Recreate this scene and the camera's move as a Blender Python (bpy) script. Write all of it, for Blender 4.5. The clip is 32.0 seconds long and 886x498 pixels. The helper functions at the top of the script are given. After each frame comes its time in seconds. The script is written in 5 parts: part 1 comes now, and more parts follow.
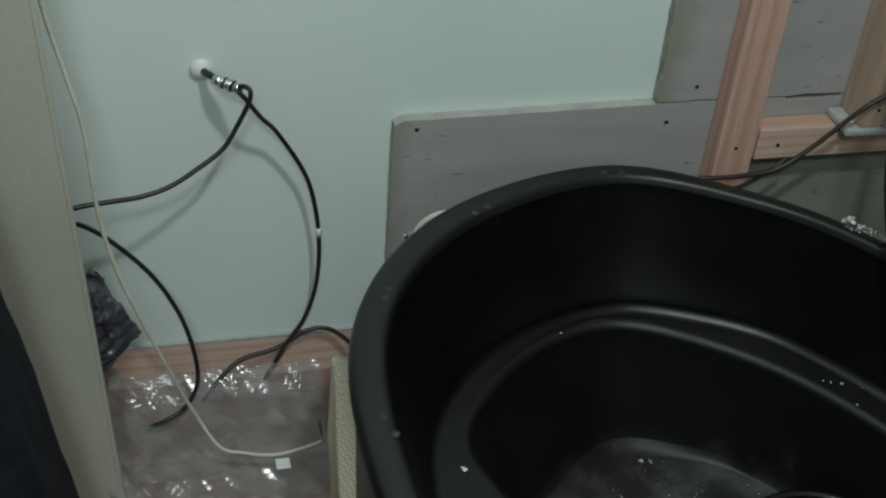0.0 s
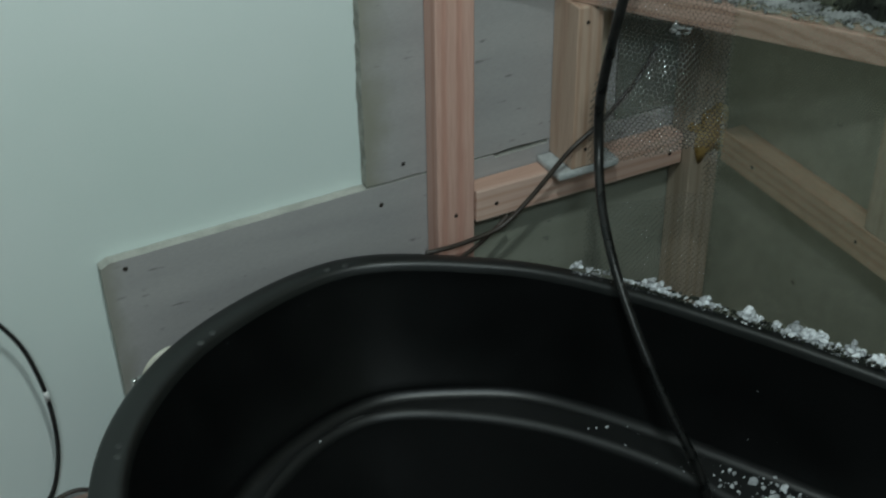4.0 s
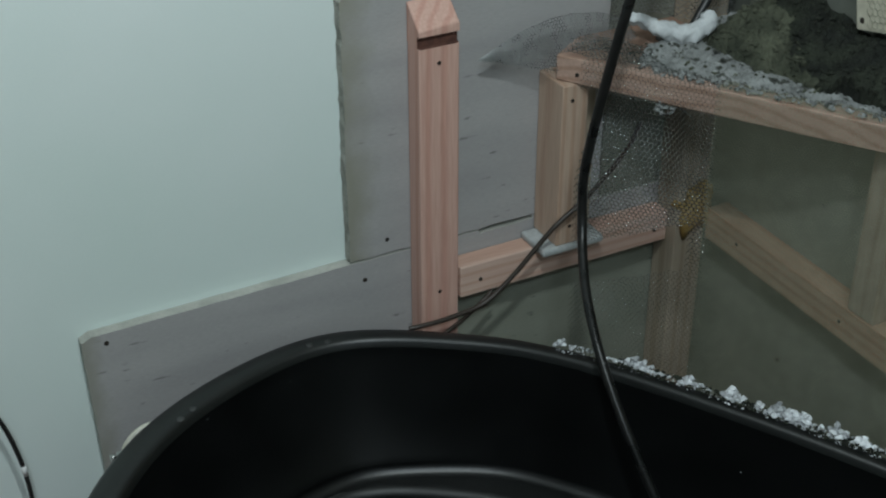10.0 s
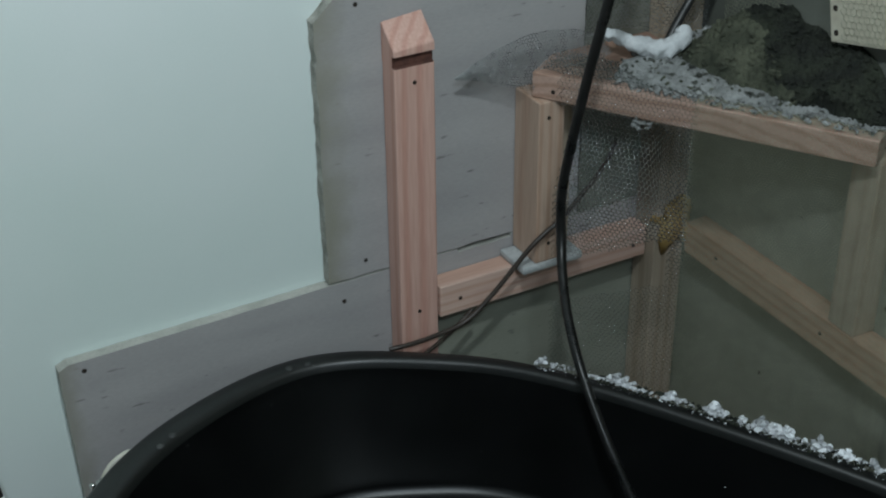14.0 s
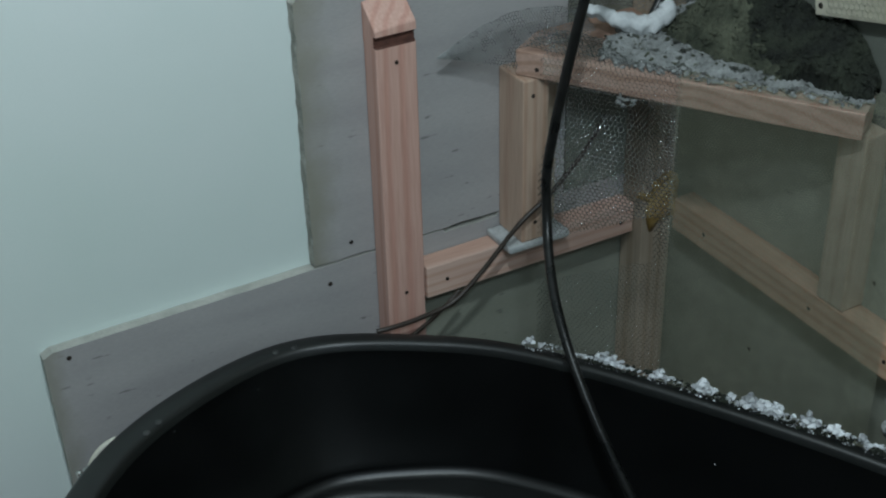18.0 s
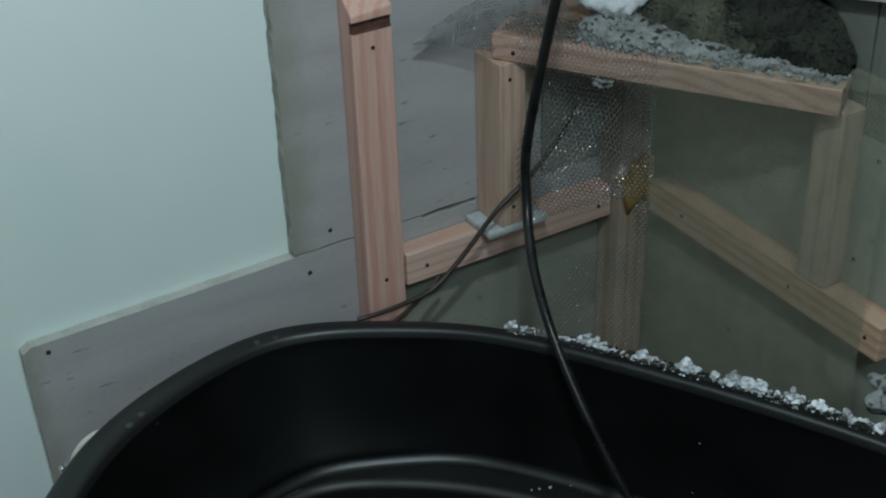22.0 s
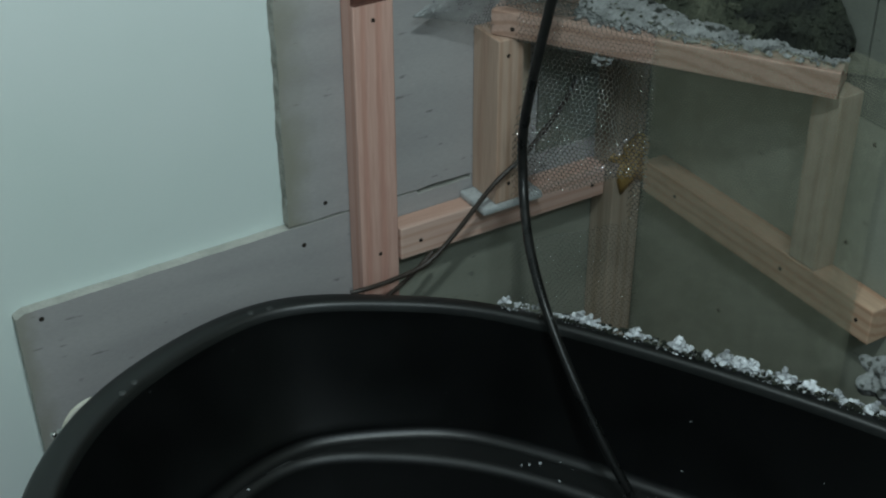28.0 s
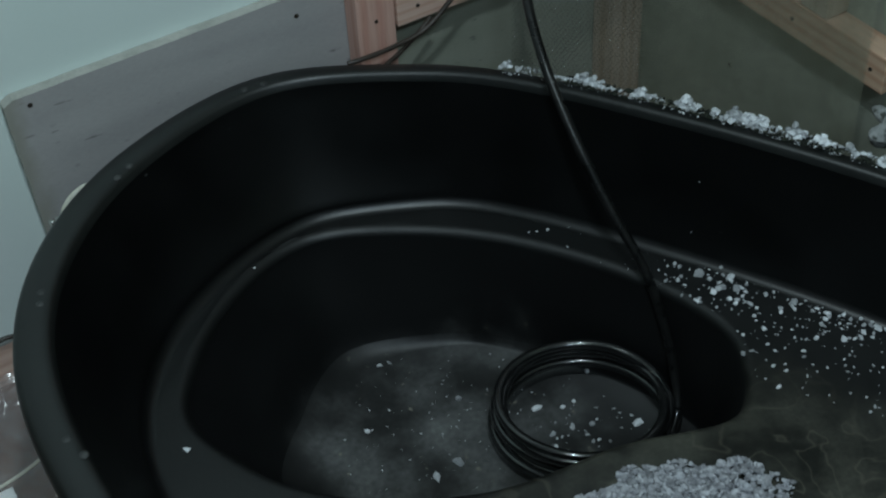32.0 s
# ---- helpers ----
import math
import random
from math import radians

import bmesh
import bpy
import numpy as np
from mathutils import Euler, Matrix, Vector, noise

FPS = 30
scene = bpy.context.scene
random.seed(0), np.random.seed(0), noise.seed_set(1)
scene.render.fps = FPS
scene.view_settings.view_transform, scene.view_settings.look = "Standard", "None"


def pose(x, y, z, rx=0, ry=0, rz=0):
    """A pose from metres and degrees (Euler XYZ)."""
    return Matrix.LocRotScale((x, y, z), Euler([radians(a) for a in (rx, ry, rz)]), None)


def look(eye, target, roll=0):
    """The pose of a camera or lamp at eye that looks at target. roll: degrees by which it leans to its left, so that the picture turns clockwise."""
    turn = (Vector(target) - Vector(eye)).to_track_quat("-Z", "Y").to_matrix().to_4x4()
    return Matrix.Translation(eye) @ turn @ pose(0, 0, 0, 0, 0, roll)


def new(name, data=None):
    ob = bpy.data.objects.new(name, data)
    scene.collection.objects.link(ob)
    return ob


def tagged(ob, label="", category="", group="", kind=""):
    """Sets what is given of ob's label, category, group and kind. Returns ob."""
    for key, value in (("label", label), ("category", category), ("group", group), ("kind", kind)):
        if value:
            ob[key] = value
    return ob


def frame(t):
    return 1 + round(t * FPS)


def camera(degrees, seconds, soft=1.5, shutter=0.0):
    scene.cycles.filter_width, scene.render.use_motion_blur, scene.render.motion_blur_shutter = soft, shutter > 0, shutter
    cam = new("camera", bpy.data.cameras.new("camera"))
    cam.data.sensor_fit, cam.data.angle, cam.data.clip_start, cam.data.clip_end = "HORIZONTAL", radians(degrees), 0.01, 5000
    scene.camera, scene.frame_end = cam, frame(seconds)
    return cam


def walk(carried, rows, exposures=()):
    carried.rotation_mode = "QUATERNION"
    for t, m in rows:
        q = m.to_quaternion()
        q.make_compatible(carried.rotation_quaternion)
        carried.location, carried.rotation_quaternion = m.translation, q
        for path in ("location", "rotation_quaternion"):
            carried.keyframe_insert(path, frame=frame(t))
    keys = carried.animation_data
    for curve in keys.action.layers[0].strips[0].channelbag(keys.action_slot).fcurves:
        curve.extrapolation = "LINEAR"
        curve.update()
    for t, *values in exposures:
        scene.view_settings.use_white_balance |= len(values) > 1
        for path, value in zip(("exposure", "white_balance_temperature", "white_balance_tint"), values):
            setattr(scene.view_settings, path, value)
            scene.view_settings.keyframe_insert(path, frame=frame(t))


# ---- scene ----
cam = camera(35.33, 32.0, soft=2.2, shutter=0.5)
PATH = [
    (0, (-0.9791, -1.1031, 1.0276), (-0.7383, -0.3415, 0.4260), 6.20),
    (0.5, (-0.9782, -1.0980, 1.0322), (-0.7426, -0.3397, 0.4244), 6.20),
    (1, (-0.9769, -1.0980, 1.0314), (-0.7426, -0.3422, 0.4200), 5.67),
    (1.5, (-0.9754, -1.0950, 1.0323), (-0.7355, -0.3431, 0.4182), 6.87),
    (2, (-0.9578, -1.0998, 1.0408), (-0.7150, -0.3461, 0.4300), 5.21),
    (2.5, (-0.9282, -1.1094, 1.0527), (-0.6325, -0.3483, 0.4754), 1.51),
    (3, (-0.8922, -1.0948, 1.0688), (-0.5604, -0.3591, 0.4783), -0.39),
    (3.5, (-0.8784, -1.0885, 1.0597), (-0.5264, -0.3500, 0.4845), -0.80),
    (4, (-0.8870, -1.0770, 1.0420), (-0.5126, -0.3395, 0.4799), -0.80),
    (4.5, (-0.8833, -1.0793, 1.0303), (-0.4876, -0.3286, 0.5012), -1.05),
    (6.5, (-0.8722, -1.0680, 1.0458), (-0.4838, -0.3267, 0.4983), -0.52),
    (7, (-0.8750, -1.0722, 1.0434), (-0.4827, -0.3261, 0.5053), -0.12),
    (7.5, (-0.8791, -1.0705, 1.0431), (-0.4874, -0.3215, 0.5088), 0.06),
    (8, (-0.8805, -1.0670, 1.0500), (-0.4895, -0.3167, 0.5169), 0.01),
    (8.5, (-0.8806, -1.0670, 1.0480), (-0.4926, -0.3120, 0.5194), 0.04),
    (9, (-0.8822, -1.0649, 1.0475), (-0.4916, -0.3104, 0.5200), 0.40),
    (9.5, (-0.8771, -1.0661, 1.0547), (-0.4888, -0.3107, 0.5269), 0.06),
    (10, (-0.8751, -1.0735, 1.0526), (-0.4847, -0.3171, 0.5279), -0.11),
    (10.5, (-0.8751, -1.0726, 1.0523), (-0.4916, -0.3088, 0.5332), 0.44),
    (11, (-0.8791, -1.0717, 1.0510), (-0.4861, -0.3127, 0.5319), 0.79),
    (11.5, (-0.8770, -1.0674, 1.0541), (-0.4723, -0.3122, 0.5384), 1.01),
    (12, (-0.8722, -1.0697, 1.0510), (-0.4725, -0.3106, 0.5372), 0.23),
    (12.5, (-0.8738, -1.0713, 1.0529), (-0.4711, -0.3144, 0.5382), -0.23),
    (13, (-0.8778, -1.0680, 1.0542), (-0.4704, -0.3133, 0.5400), -0.28),
    (13.5, (-0.8712, -1.0708, 1.0523), (-0.4700, -0.3125, 0.5385), -0.69),
    (14, (-0.8711, -1.0673, 1.0526), (-0.4649, -0.3126, 0.5373), -0.69),
    (14.5, (-0.8727, -1.0674, 1.0483), (-0.4655, -0.3135, 0.5326), -0.93),
    (15, (-0.8678, -1.0640, 1.0522), (-0.4655, -0.3121, 0.5299), -1.05),
    (15.5, (-0.8706, -1.0611, 1.0530), (-0.4623, -0.3148, 0.5273), -0.76),
    (17.5, (-0.8597, -1.0672, 1.0483), (-0.4523, -0.3176, 0.5266), -1.59),
    (18, (-0.8582, -1.0653, 1.0502), (-0.4540, -0.3188, 0.5216), -1.54),
    (18.5, (-0.8642, -1.0638, 1.0501), (-0.4560, -0.3172, 0.5249), -1.36),
    (19, (-0.8626, -1.0700, 1.0467), (-0.4548, -0.3177, 0.5294), -1.69),
    (19.5, (-0.8617, -1.0676, 1.0471), (-0.4506, -0.3191, 0.5267), -1.65),
    (20, (-0.8644, -1.0692, 1.0418), (-0.4449, -0.3289, 0.5166), -1.34),
    (20.5, (-0.8675, -1.0607, 1.0460), (-0.4472, -0.3309, 0.5068), -1.67),
    (21, (-0.8647, -1.0587, 1.0398), (-0.4479, -0.3325, 0.4931), -1.87),
    (21.5, (-0.8709, -1.0564, 1.0405), (-0.4502, -0.3271, 0.5010), -1.84),
    (22, (-0.8710, -1.0613, 1.0384), (-0.4464, -0.3275, 0.5081), -1.92),
    (22.5, (-0.8677, -1.0604, 1.0368), (-0.4489, -0.3269, 0.5014), -1.96),
    (23, (-0.8673, -1.0592, 1.0419), (-0.4502, -0.3258, 0.5050), -1.55),
    (23.5, (-0.8734, -1.0578, 1.0384), (-0.4531, -0.3240, 0.5048), -1.09),
    (24, (-0.8745, -1.0545, 1.0398), (-0.4535, -0.3223, 0.5045), -1.15),
    (24.5, (-0.8734, -1.0563, 1.0376), (-0.4548, -0.3236, 0.5010), -1.21),
    (25, (-0.8797, -1.0556, 1.0401), (-0.4556, -0.3247, 0.5054), -1.00),
    (25.5, (-0.8801, -1.0573, 1.0361), (-0.4534, -0.3276, 0.5019), -0.97),
    (27.5, (-0.8901, -1.0566, 1.0381), (-0.4514, -0.3356, 0.5018), -0.12),
    (28, (-0.8883, -1.0567, 1.0329), (-0.4530, -0.3371, 0.4919), -0.17),
    (28.5, (-0.8867, -1.0573, 1.0357), (-0.4530, -0.3407, 0.4895), -0.32),
    (29, (-0.8855, -1.0562, 1.0361), (-0.4552, -0.3377, 0.4896), -0.80),
    (29.5, (-0.8850, -1.0574, 1.0345), (-0.4586, -0.3372, 0.4872), -1.44),
    (30, (-0.8774, -1.0590, 1.0372), (-0.4583, -0.3415, 0.4808), -1.46),
    (30.5, (-0.8779, -1.0618, 1.0327), (-0.4571, -0.3497, 0.4708), -1.55),
    (31, (-0.8709, -1.0569, 1.0268), (-0.4818, -0.3718, 0.4109), -3.27),
    (31.5, (-0.8589, -1.0479, 1.0239), (-0.4861, -0.3947, 0.3650), -3.89),
    (32, (-0.8546, -1.0438, 1.0176), (-0.4921, -0.4010, 0.3427), -3.70),
]
walk(cam, [(t, look(eye, target, roll)) for t, eye, target, roll in PATH],
     [(0, -0.23, 6600, 13), (2, -0.23, 6500, 13), (4, -0.23, 6380, 10), (7, -0.17, 6150, 15), (9, -0.15, 6280, 14), (13, -0.15, 6200, 16), (15, -0.16, 6120, 16), (19, -0.18, 6000, 13), (25, -0.21, 5970, 11), (28, -0.22, 6130, 10), (30.5, -0.24, 6130, 10), (32, -0.36, 5850, 10)])


# ---- world and lights ----
world = bpy.data.worlds.new("world")
scene.world = world
world.use_nodes = True
world.node_tree.nodes["Background"].inputs[0].default_value = (0.55, 0.7, 0.8, 1)
world.node_tree.nodes["Background"].inputs[1].default_value = 0.05


# ---- materials ----
def node_mat(name):
    m = bpy.data.materials.new(name)
    m.use_nodes = True
    t = m.node_tree
    return m, t, t.nodes["Principled BSDF"]


def rgb(c):
    return (*c, 1.0)


def surface(name, colour, other, rough=0.6, metal=0.0, scale=12.0, fine=160.0, bump=0.15, stretch=(1, 1, 1),
            fine_amount=0.25, spots=None, per_object=0.0, coat=0.0, rough_spread=0.1, dist=0.0006, low=0.35, high=0.65):
    """A surface with broad mottling, fine grain and relief; spots: (colour, scale, threshold)."""
    m, t, p = node_mat(name)
    n, l = t.nodes, t.links
    co = n.new("ShaderNodeTexCoord")
    mp = n.new("ShaderNodeMapping")
    mp.inputs["Scale"].default_value = stretch
    l.new(co.outputs["Object"], mp.inputs[0])
    vec = mp.outputs[0]
    broad = n.new("ShaderNodeTexNoise")
    broad.inputs["Scale"].default_value = scale
    broad.inputs["Detail"].default_value = 6
    l.new(vec, broad.inputs["Vector"])
    grain = n.new("ShaderNodeTexNoise")
    grain.inputs["Scale"].default_value = fine
    grain.inputs["Detail"].default_value = 4
    l.new(vec, grain.inputs["Vector"])
    ramp = n.new("ShaderNodeValToRGB")
    ramp.color_ramp.elements[0].position, ramp.color_ramp.elements[1].position = low, high
    ramp.color_ramp.elements[0].color, ramp.color_ramp.elements[1].color = rgb(colour), rgb(other)
    l.new(broad.outputs[0], ramp.inputs[0])
    mix = n.new("ShaderNodeMix")
    mix.data_type, mix.blend_type = "RGBA", "OVERLAY"
    mix.inputs[0].default_value = fine_amount
    l.new(ramp.outputs[0], mix.inputs[6])
    l.new(grain.outputs[0], mix.inputs[7])
    out = mix.outputs[2]
    if spots:
        sp = n.new("ShaderNodeTexNoise")
        sp.inputs["Scale"].default_value = spots[1]
        sp.inputs["Detail"].default_value = 3
        l.new(vec, sp.inputs["Vector"])
        r2 = n.new("ShaderNodeValToRGB")
        r2.color_ramp.elements[0].position, r2.color_ramp.elements[1].position = spots[2], spots[2] + 0.06
        l.new(sp.outputs[0], r2.inputs[0])
        m2 = n.new("ShaderNodeMix")
        m2.data_type = "RGBA"
        l.new(r2.outputs[0], m2.inputs[0])
        l.new(out, m2.inputs[6])
        m2.inputs[7].default_value = rgb(spots[0])
        out = m2.outputs[2]
    if per_object:
        info = n.new("ShaderNodeObjectInfo")
        mr = n.new("ShaderNodeMapRange")
        mr.inputs[3].default_value, mr.inputs[4].default_value = 1 - per_object, 1 + per_object
        l.new(info.outputs["Random"], mr.inputs[0])
        hs = n.new("ShaderNodeHueSaturation")
        l.new(mr.outputs[0], hs.inputs["Value"])
        l.new(out, hs.inputs["Color"])
        out = hs.outputs[0]
    l.new(out, p.inputs["Base Color"])
    rr = n.new("ShaderNodeMapRange")
    rr.inputs[3].default_value, rr.inputs[4].default_value = max(0.02, rough - rough_spread), min(1.0, rough + rough_spread)
    l.new(broad.outputs[0], rr.inputs[0])
    l.new(rr.outputs[0], p.inputs["Roughness"])
    p.inputs["Metallic"].default_value = metal
    p.inputs["Coat Weight"].default_value = coat
    if bump:
        add = n.new("ShaderNodeMath")
        add.operation = "ADD"
        l.new(broad.outputs[0], add.inputs[0])
        l.new(grain.outputs[0], add.inputs[1])
        b = n.new("ShaderNodeBump")
        b.inputs["Strength"].default_value = bump
        b.inputs["Distance"].default_value = dist
        l.new(add.outputs[0], b.inputs["Height"])
        l.new(b.outputs[0], p.inputs["Normal"])
    return m


def timber(name, pale, dark, axis, scale=1.0, per_object=0.06, rough=0.62):
    """Planed softwood with growth rings along an axis."""
    m, t, p = node_mat(name)
    n, l = t.nodes, t.links
    co = n.new("ShaderNodeTexCoord")
    info = n.new("ShaderNodeObjectInfo")
    shift = n.new("ShaderNodeVectorMath")
    shift.operation = "MULTIPLY_ADD"
    shift.inputs[1].default_value = (1, 1, 1)
    l.new(co.outputs["Object"], shift.inputs[0])
    sc = n.new("ShaderNodeVectorMath")
    sc.operation = "SCALE"
    sc.inputs[0].default_value = (0.31, 0.17, 0.23)
    l.new(info.outputs["Random"], sc.inputs["Scale"])
    l.new(sc.outputs[0], shift.inputs[2])
    mp = n.new("ShaderNodeMapping")
    s = [1.0, 1.0, 1.0]
    s[axis] = 0.06
    mp.inputs["Scale"].default_value = s
    l.new(shift.outputs[0], mp.inputs[0])
    wob = n.new("ShaderNodeTexNoise")
    wob.inputs["Scale"].default_value = 14
    wob.inputs["Detail"].default_value = 3
    l.new(mp.outputs[0], wob.inputs["Vector"])
    ad = n.new("ShaderNodeVectorMath")
    ad.operation = "MULTIPLY_ADD"
    l.new(wob.outputs["Color"], ad.inputs[0])
    ad.inputs[1].default_value = (0.03, 0.03, 0.03)
    l.new(mp.outputs[0], ad.inputs[2])
    rings = n.new("ShaderNodeTexWave")
    rings.wave_type, rings.rings_direction = "RINGS", "XYZ"[axis]
    rings.inputs["Scale"].default_value = 52 * scale
    rings.inputs["Distortion"].default_value = 1.2
    rings.inputs["Detail"].default_value = 3
    l.new(ad.outputs[0], rings.inputs["Vector"])
    ramp = n.new("ShaderNodeValToRGB")
    ramp.color_ramp.elements[0].position, ramp.color_ramp.elements[1].position = 0.45, 0.98
    ramp.color_ramp.elements[0].color, ramp.color_ramp.elements[1].color = rgb(pale), rgb(dark)
    l.new(rings.outputs[0], ramp.inputs[0])
    fib = n.new("ShaderNodeTexNoise")
    fib.inputs["Scale"].default_value = 420
    fib.inputs["Detail"].default_value = 3
    l.new(mp.outputs[0], fib.inputs["Vector"])
    mix = n.new("ShaderNodeMix")
    mix.data_type, mix.blend_type = "RGBA", "OVERLAY"
    mix.inputs[0].default_value = 0.25
    l.new(ramp.outputs[0], mix.inputs[6])
    l.new(fib.outputs[0], mix.inputs[7])
    mr = n.new("ShaderNodeMapRange")
    mr.inputs[3].default_value, mr.inputs[4].default_value = 1 - per_object, 1 + per_object
    l.new(info.outputs["Random"], mr.inputs[0])
    hs = n.new("ShaderNodeHueSaturation")
    l.new(mr.outputs[0], hs.inputs["Value"])
    l.new(mix.outputs[2], hs.inputs["Color"])
    l.new(hs.outputs[0], p.inputs["Base Color"])
    p.inputs["Roughness"].default_value = rough
    b = n.new("ShaderNodeBump")
    b.inputs["Strength"].default_value, b.inputs["Distance"].default_value = 0.25, 0.0004
    l.new(fib.outputs[0], b.inputs["Height"])
    l.new(b.outputs[0], p.inputs["Normal"])
    return m


GREEN_WALL = surface("painted_plasterboard", (0.695, 0.80, 0.76), (0.815, 0.865, 0.86), 0.62, scale=1.7, fine=420, bump=0.12, fine_amount=0.06, low=0.32, high=0.68)
BOARD = surface("cement_board", (0.352, 0.342, 0.343), (0.412, 0.40, 0.396), 0.85, scale=13, fine=420, bump=0.22, stretch=(0.4, 0.4, 2.0), fine_amount=0.15, spots=((0.20, 0.195, 0.19), 80, 0.69))
DARKER_BOARD = surface("darker_cement_board", (0.242, 0.256, 0.206), (0.292, 0.304, 0.250), 0.85, scale=11, fine=420, bump=0.22, stretch=(0.4, 0.4, 1.6), fine_amount=0.13, spots=((0.16, 0.165, 0.145), 95, 0.70))
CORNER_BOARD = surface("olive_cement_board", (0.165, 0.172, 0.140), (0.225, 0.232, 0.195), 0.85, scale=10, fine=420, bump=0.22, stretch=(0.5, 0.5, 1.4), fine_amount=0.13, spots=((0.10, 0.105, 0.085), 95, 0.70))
DARKEST_BOARD = surface("darkest_cement_board", (0.115, 0.125, 0.105), (0.165, 0.175, 0.150), 0.85, scale=9, fine=420, bump=0.22, stretch=(0.5, 0.5, 1.4), fine_amount=0.13, spots=((0.045, 0.05, 0.04), 95, 0.70))
BOARD_LIP = surface("pale_cut_board_edge", (0.37, 0.37, 0.335), (0.47, 0.465, 0.425), 0.9, scale=45, fine=400, bump=0.4, dist=0.001, fine_amount=0.2)
BOARD_EDGE = surface("broken_board_edge", (0.22, 0.22, 0.19), (0.42, 0.41, 0.37), 0.95, scale=60, fine=400, bump=0.8, dist=0.002, fine_amount=0.4)
WHITE_WALL = surface("room_wall_paint", (0.42, 0.45, 0.44), (0.48, 0.50, 0.49), 0.8, scale=2, bump=0.05)
CEIL_PAINT = surface("ceiling_paint", (0.56, 0.58, 0.58), (0.62, 0.62, 0.62), 0.85, scale=2, bump=0.05)
FLOOR_WOOD = surface("worn_floor_wood", (0.20, 0.125, 0.10), (0.33, 0.215, 0.17), 0.5, scale=7, fine=120, bump=0.2, stretch=(0.25, 1.6, 1), fine_amount=0.35)
PINE_X = timber("pine_x", (0.645, 0.455, 0.375), (0.575, 0.365, 0.285), 0, 0.5)
PINE_OLD_Z = timber("yellowed_pine", (0.53, 0.385, 0.295), (0.46, 0.305, 0.22), 2, 0.6)
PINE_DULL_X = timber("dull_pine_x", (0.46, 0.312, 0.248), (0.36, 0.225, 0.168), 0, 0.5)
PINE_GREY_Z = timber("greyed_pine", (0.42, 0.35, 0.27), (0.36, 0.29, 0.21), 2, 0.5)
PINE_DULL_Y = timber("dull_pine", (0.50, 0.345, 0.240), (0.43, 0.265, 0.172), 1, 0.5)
SILL_PINE = timber("sill_pine", (0.66, 0.48, 0.40), (0.58, 0.39, 0.31), 0, 0.5)
PINE_Z = timber("pine_z", (0.61, 0.378, 0.312), (0.545, 0.30, 0.238), 2, 0.5)
BLACK_PE = surface("black_polyethylene", (0.0015, 0.0019, 0.0020), (0.0030, 0.0034, 0.0036), 0.36, scale=16, fine=500, bump=0.10, fine_amount=0.2, rough_spread=0.06, spots=((0.035, 0.037, 0.036), 130, 0.735))
BLACK_PE.node_tree.nodes["Principled BSDF"].inputs["Specular IOR Level"].default_value = 0.44
RIM_PE = surface("dulled_rim_polyethylene", (0.0034, 0.0042, 0.0040), (0.0063, 0.0074, 0.0070), 0.40, scale=12, fine=400, bump=0.1, fine_amount=0.25, rough_spread=0.06)
DUSTY_PE = surface("dusty_black_polyethylene", (0.012, 0.0125, 0.012), (0.115, 0.117, 0.115), 0.5, scale=19, fine=170, bump=0.15, fine_amount=0.7, rough_spread=0.1, spots=((0.17, 0.16, 0.13), 75, 0.67), low=0.36, high=0.76)
SILTY_PE = surface("silty_black_polyethylene", (0.010, 0.0105, 0.0085), (0.055, 0.055, 0.043), 0.48, scale=22, fine=240, bump=0.25, fine_amount=0.5)
WORN_PE = surface("scuffed_polyethylene", (0.02, 0.021, 0.021), (0.05, 0.052, 0.05), 0.6, scale=90, bump=0.1)
BLACK_RUBBER = surface("black_rubber_hose", (0.006, 0.0065, 0.0065), (0.011, 0.011, 0.011), 0.16, scale=50, fine=300, bump=0.12, spots=((0.09, 0.09, 0.085), 190, 0.71), rough_spread=0.08, coat=0.7)
DULL_RUBBER = surface("dull_rubber_hose", (0.0045, 0.005, 0.005), (0.011, 0.011, 0.0105), 0.30, scale=60, fine=300, bump=0.25, spots=((0.07, 0.072, 0.07), 170, 0.70), rough_spread=0.16)
DULL_RUBBER.node_tree.nodes["Principled BSDF"].inputs["Specular IOR Level"].default_value = 0.33
BLACK_PVC = surface("black_cable_jacket", (0.012, 0.013, 0.013), (0.02, 0.02, 0.02), 0.35, scale=40, bump=0.03)
BROWN_CABLE = surface("dark_brown_cable", (0.030, 0.022, 0.017), (0.045, 0.035, 0.028), 0.45, scale=40, bump=0.03)
SCREW = surface("screw_head", (0.014, 0.012, 0.010), (0.040, 0.030, 0.022), 0.6, metal=0.2, scale=200, bump=0.0)
ZINC = surface("galvanised_wire", (0.31, 0.34, 0.32), (0.52, 0.55, 0.54), 0.15, metal=1.0, scale=90, fine=900, bump=0.0, rough_spread=0.06)
WORN_ZINC = surface("worn_galvanised_wire", (0.19, 0.205, 0.205), (0.32, 0.335, 0.335), 0.28, metal=0.6, scale=80, fine=800, bump=0.0, rough_spread=0.12)
DULL_ZINC = surface("dull_weathered_wire", (0.27, 0.278, 0.198), (0.40, 0.408, 0.310), 0.42, metal=0.12, scale=70, fine=700, bump=0.0, rough_spread=0.12)
MORTAR = surface("pale_mortar", (0.165, 0.172, 0.168), (0.31, 0.32, 0.315), 0.95, scale=40, fine=260, bump=0.9, dist=0.003, fine_amount=0.4, spots=((0.06, 0.064, 0.055), 90, 0.57))
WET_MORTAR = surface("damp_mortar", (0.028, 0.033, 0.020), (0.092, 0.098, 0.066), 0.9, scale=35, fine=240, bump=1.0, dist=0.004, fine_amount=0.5)
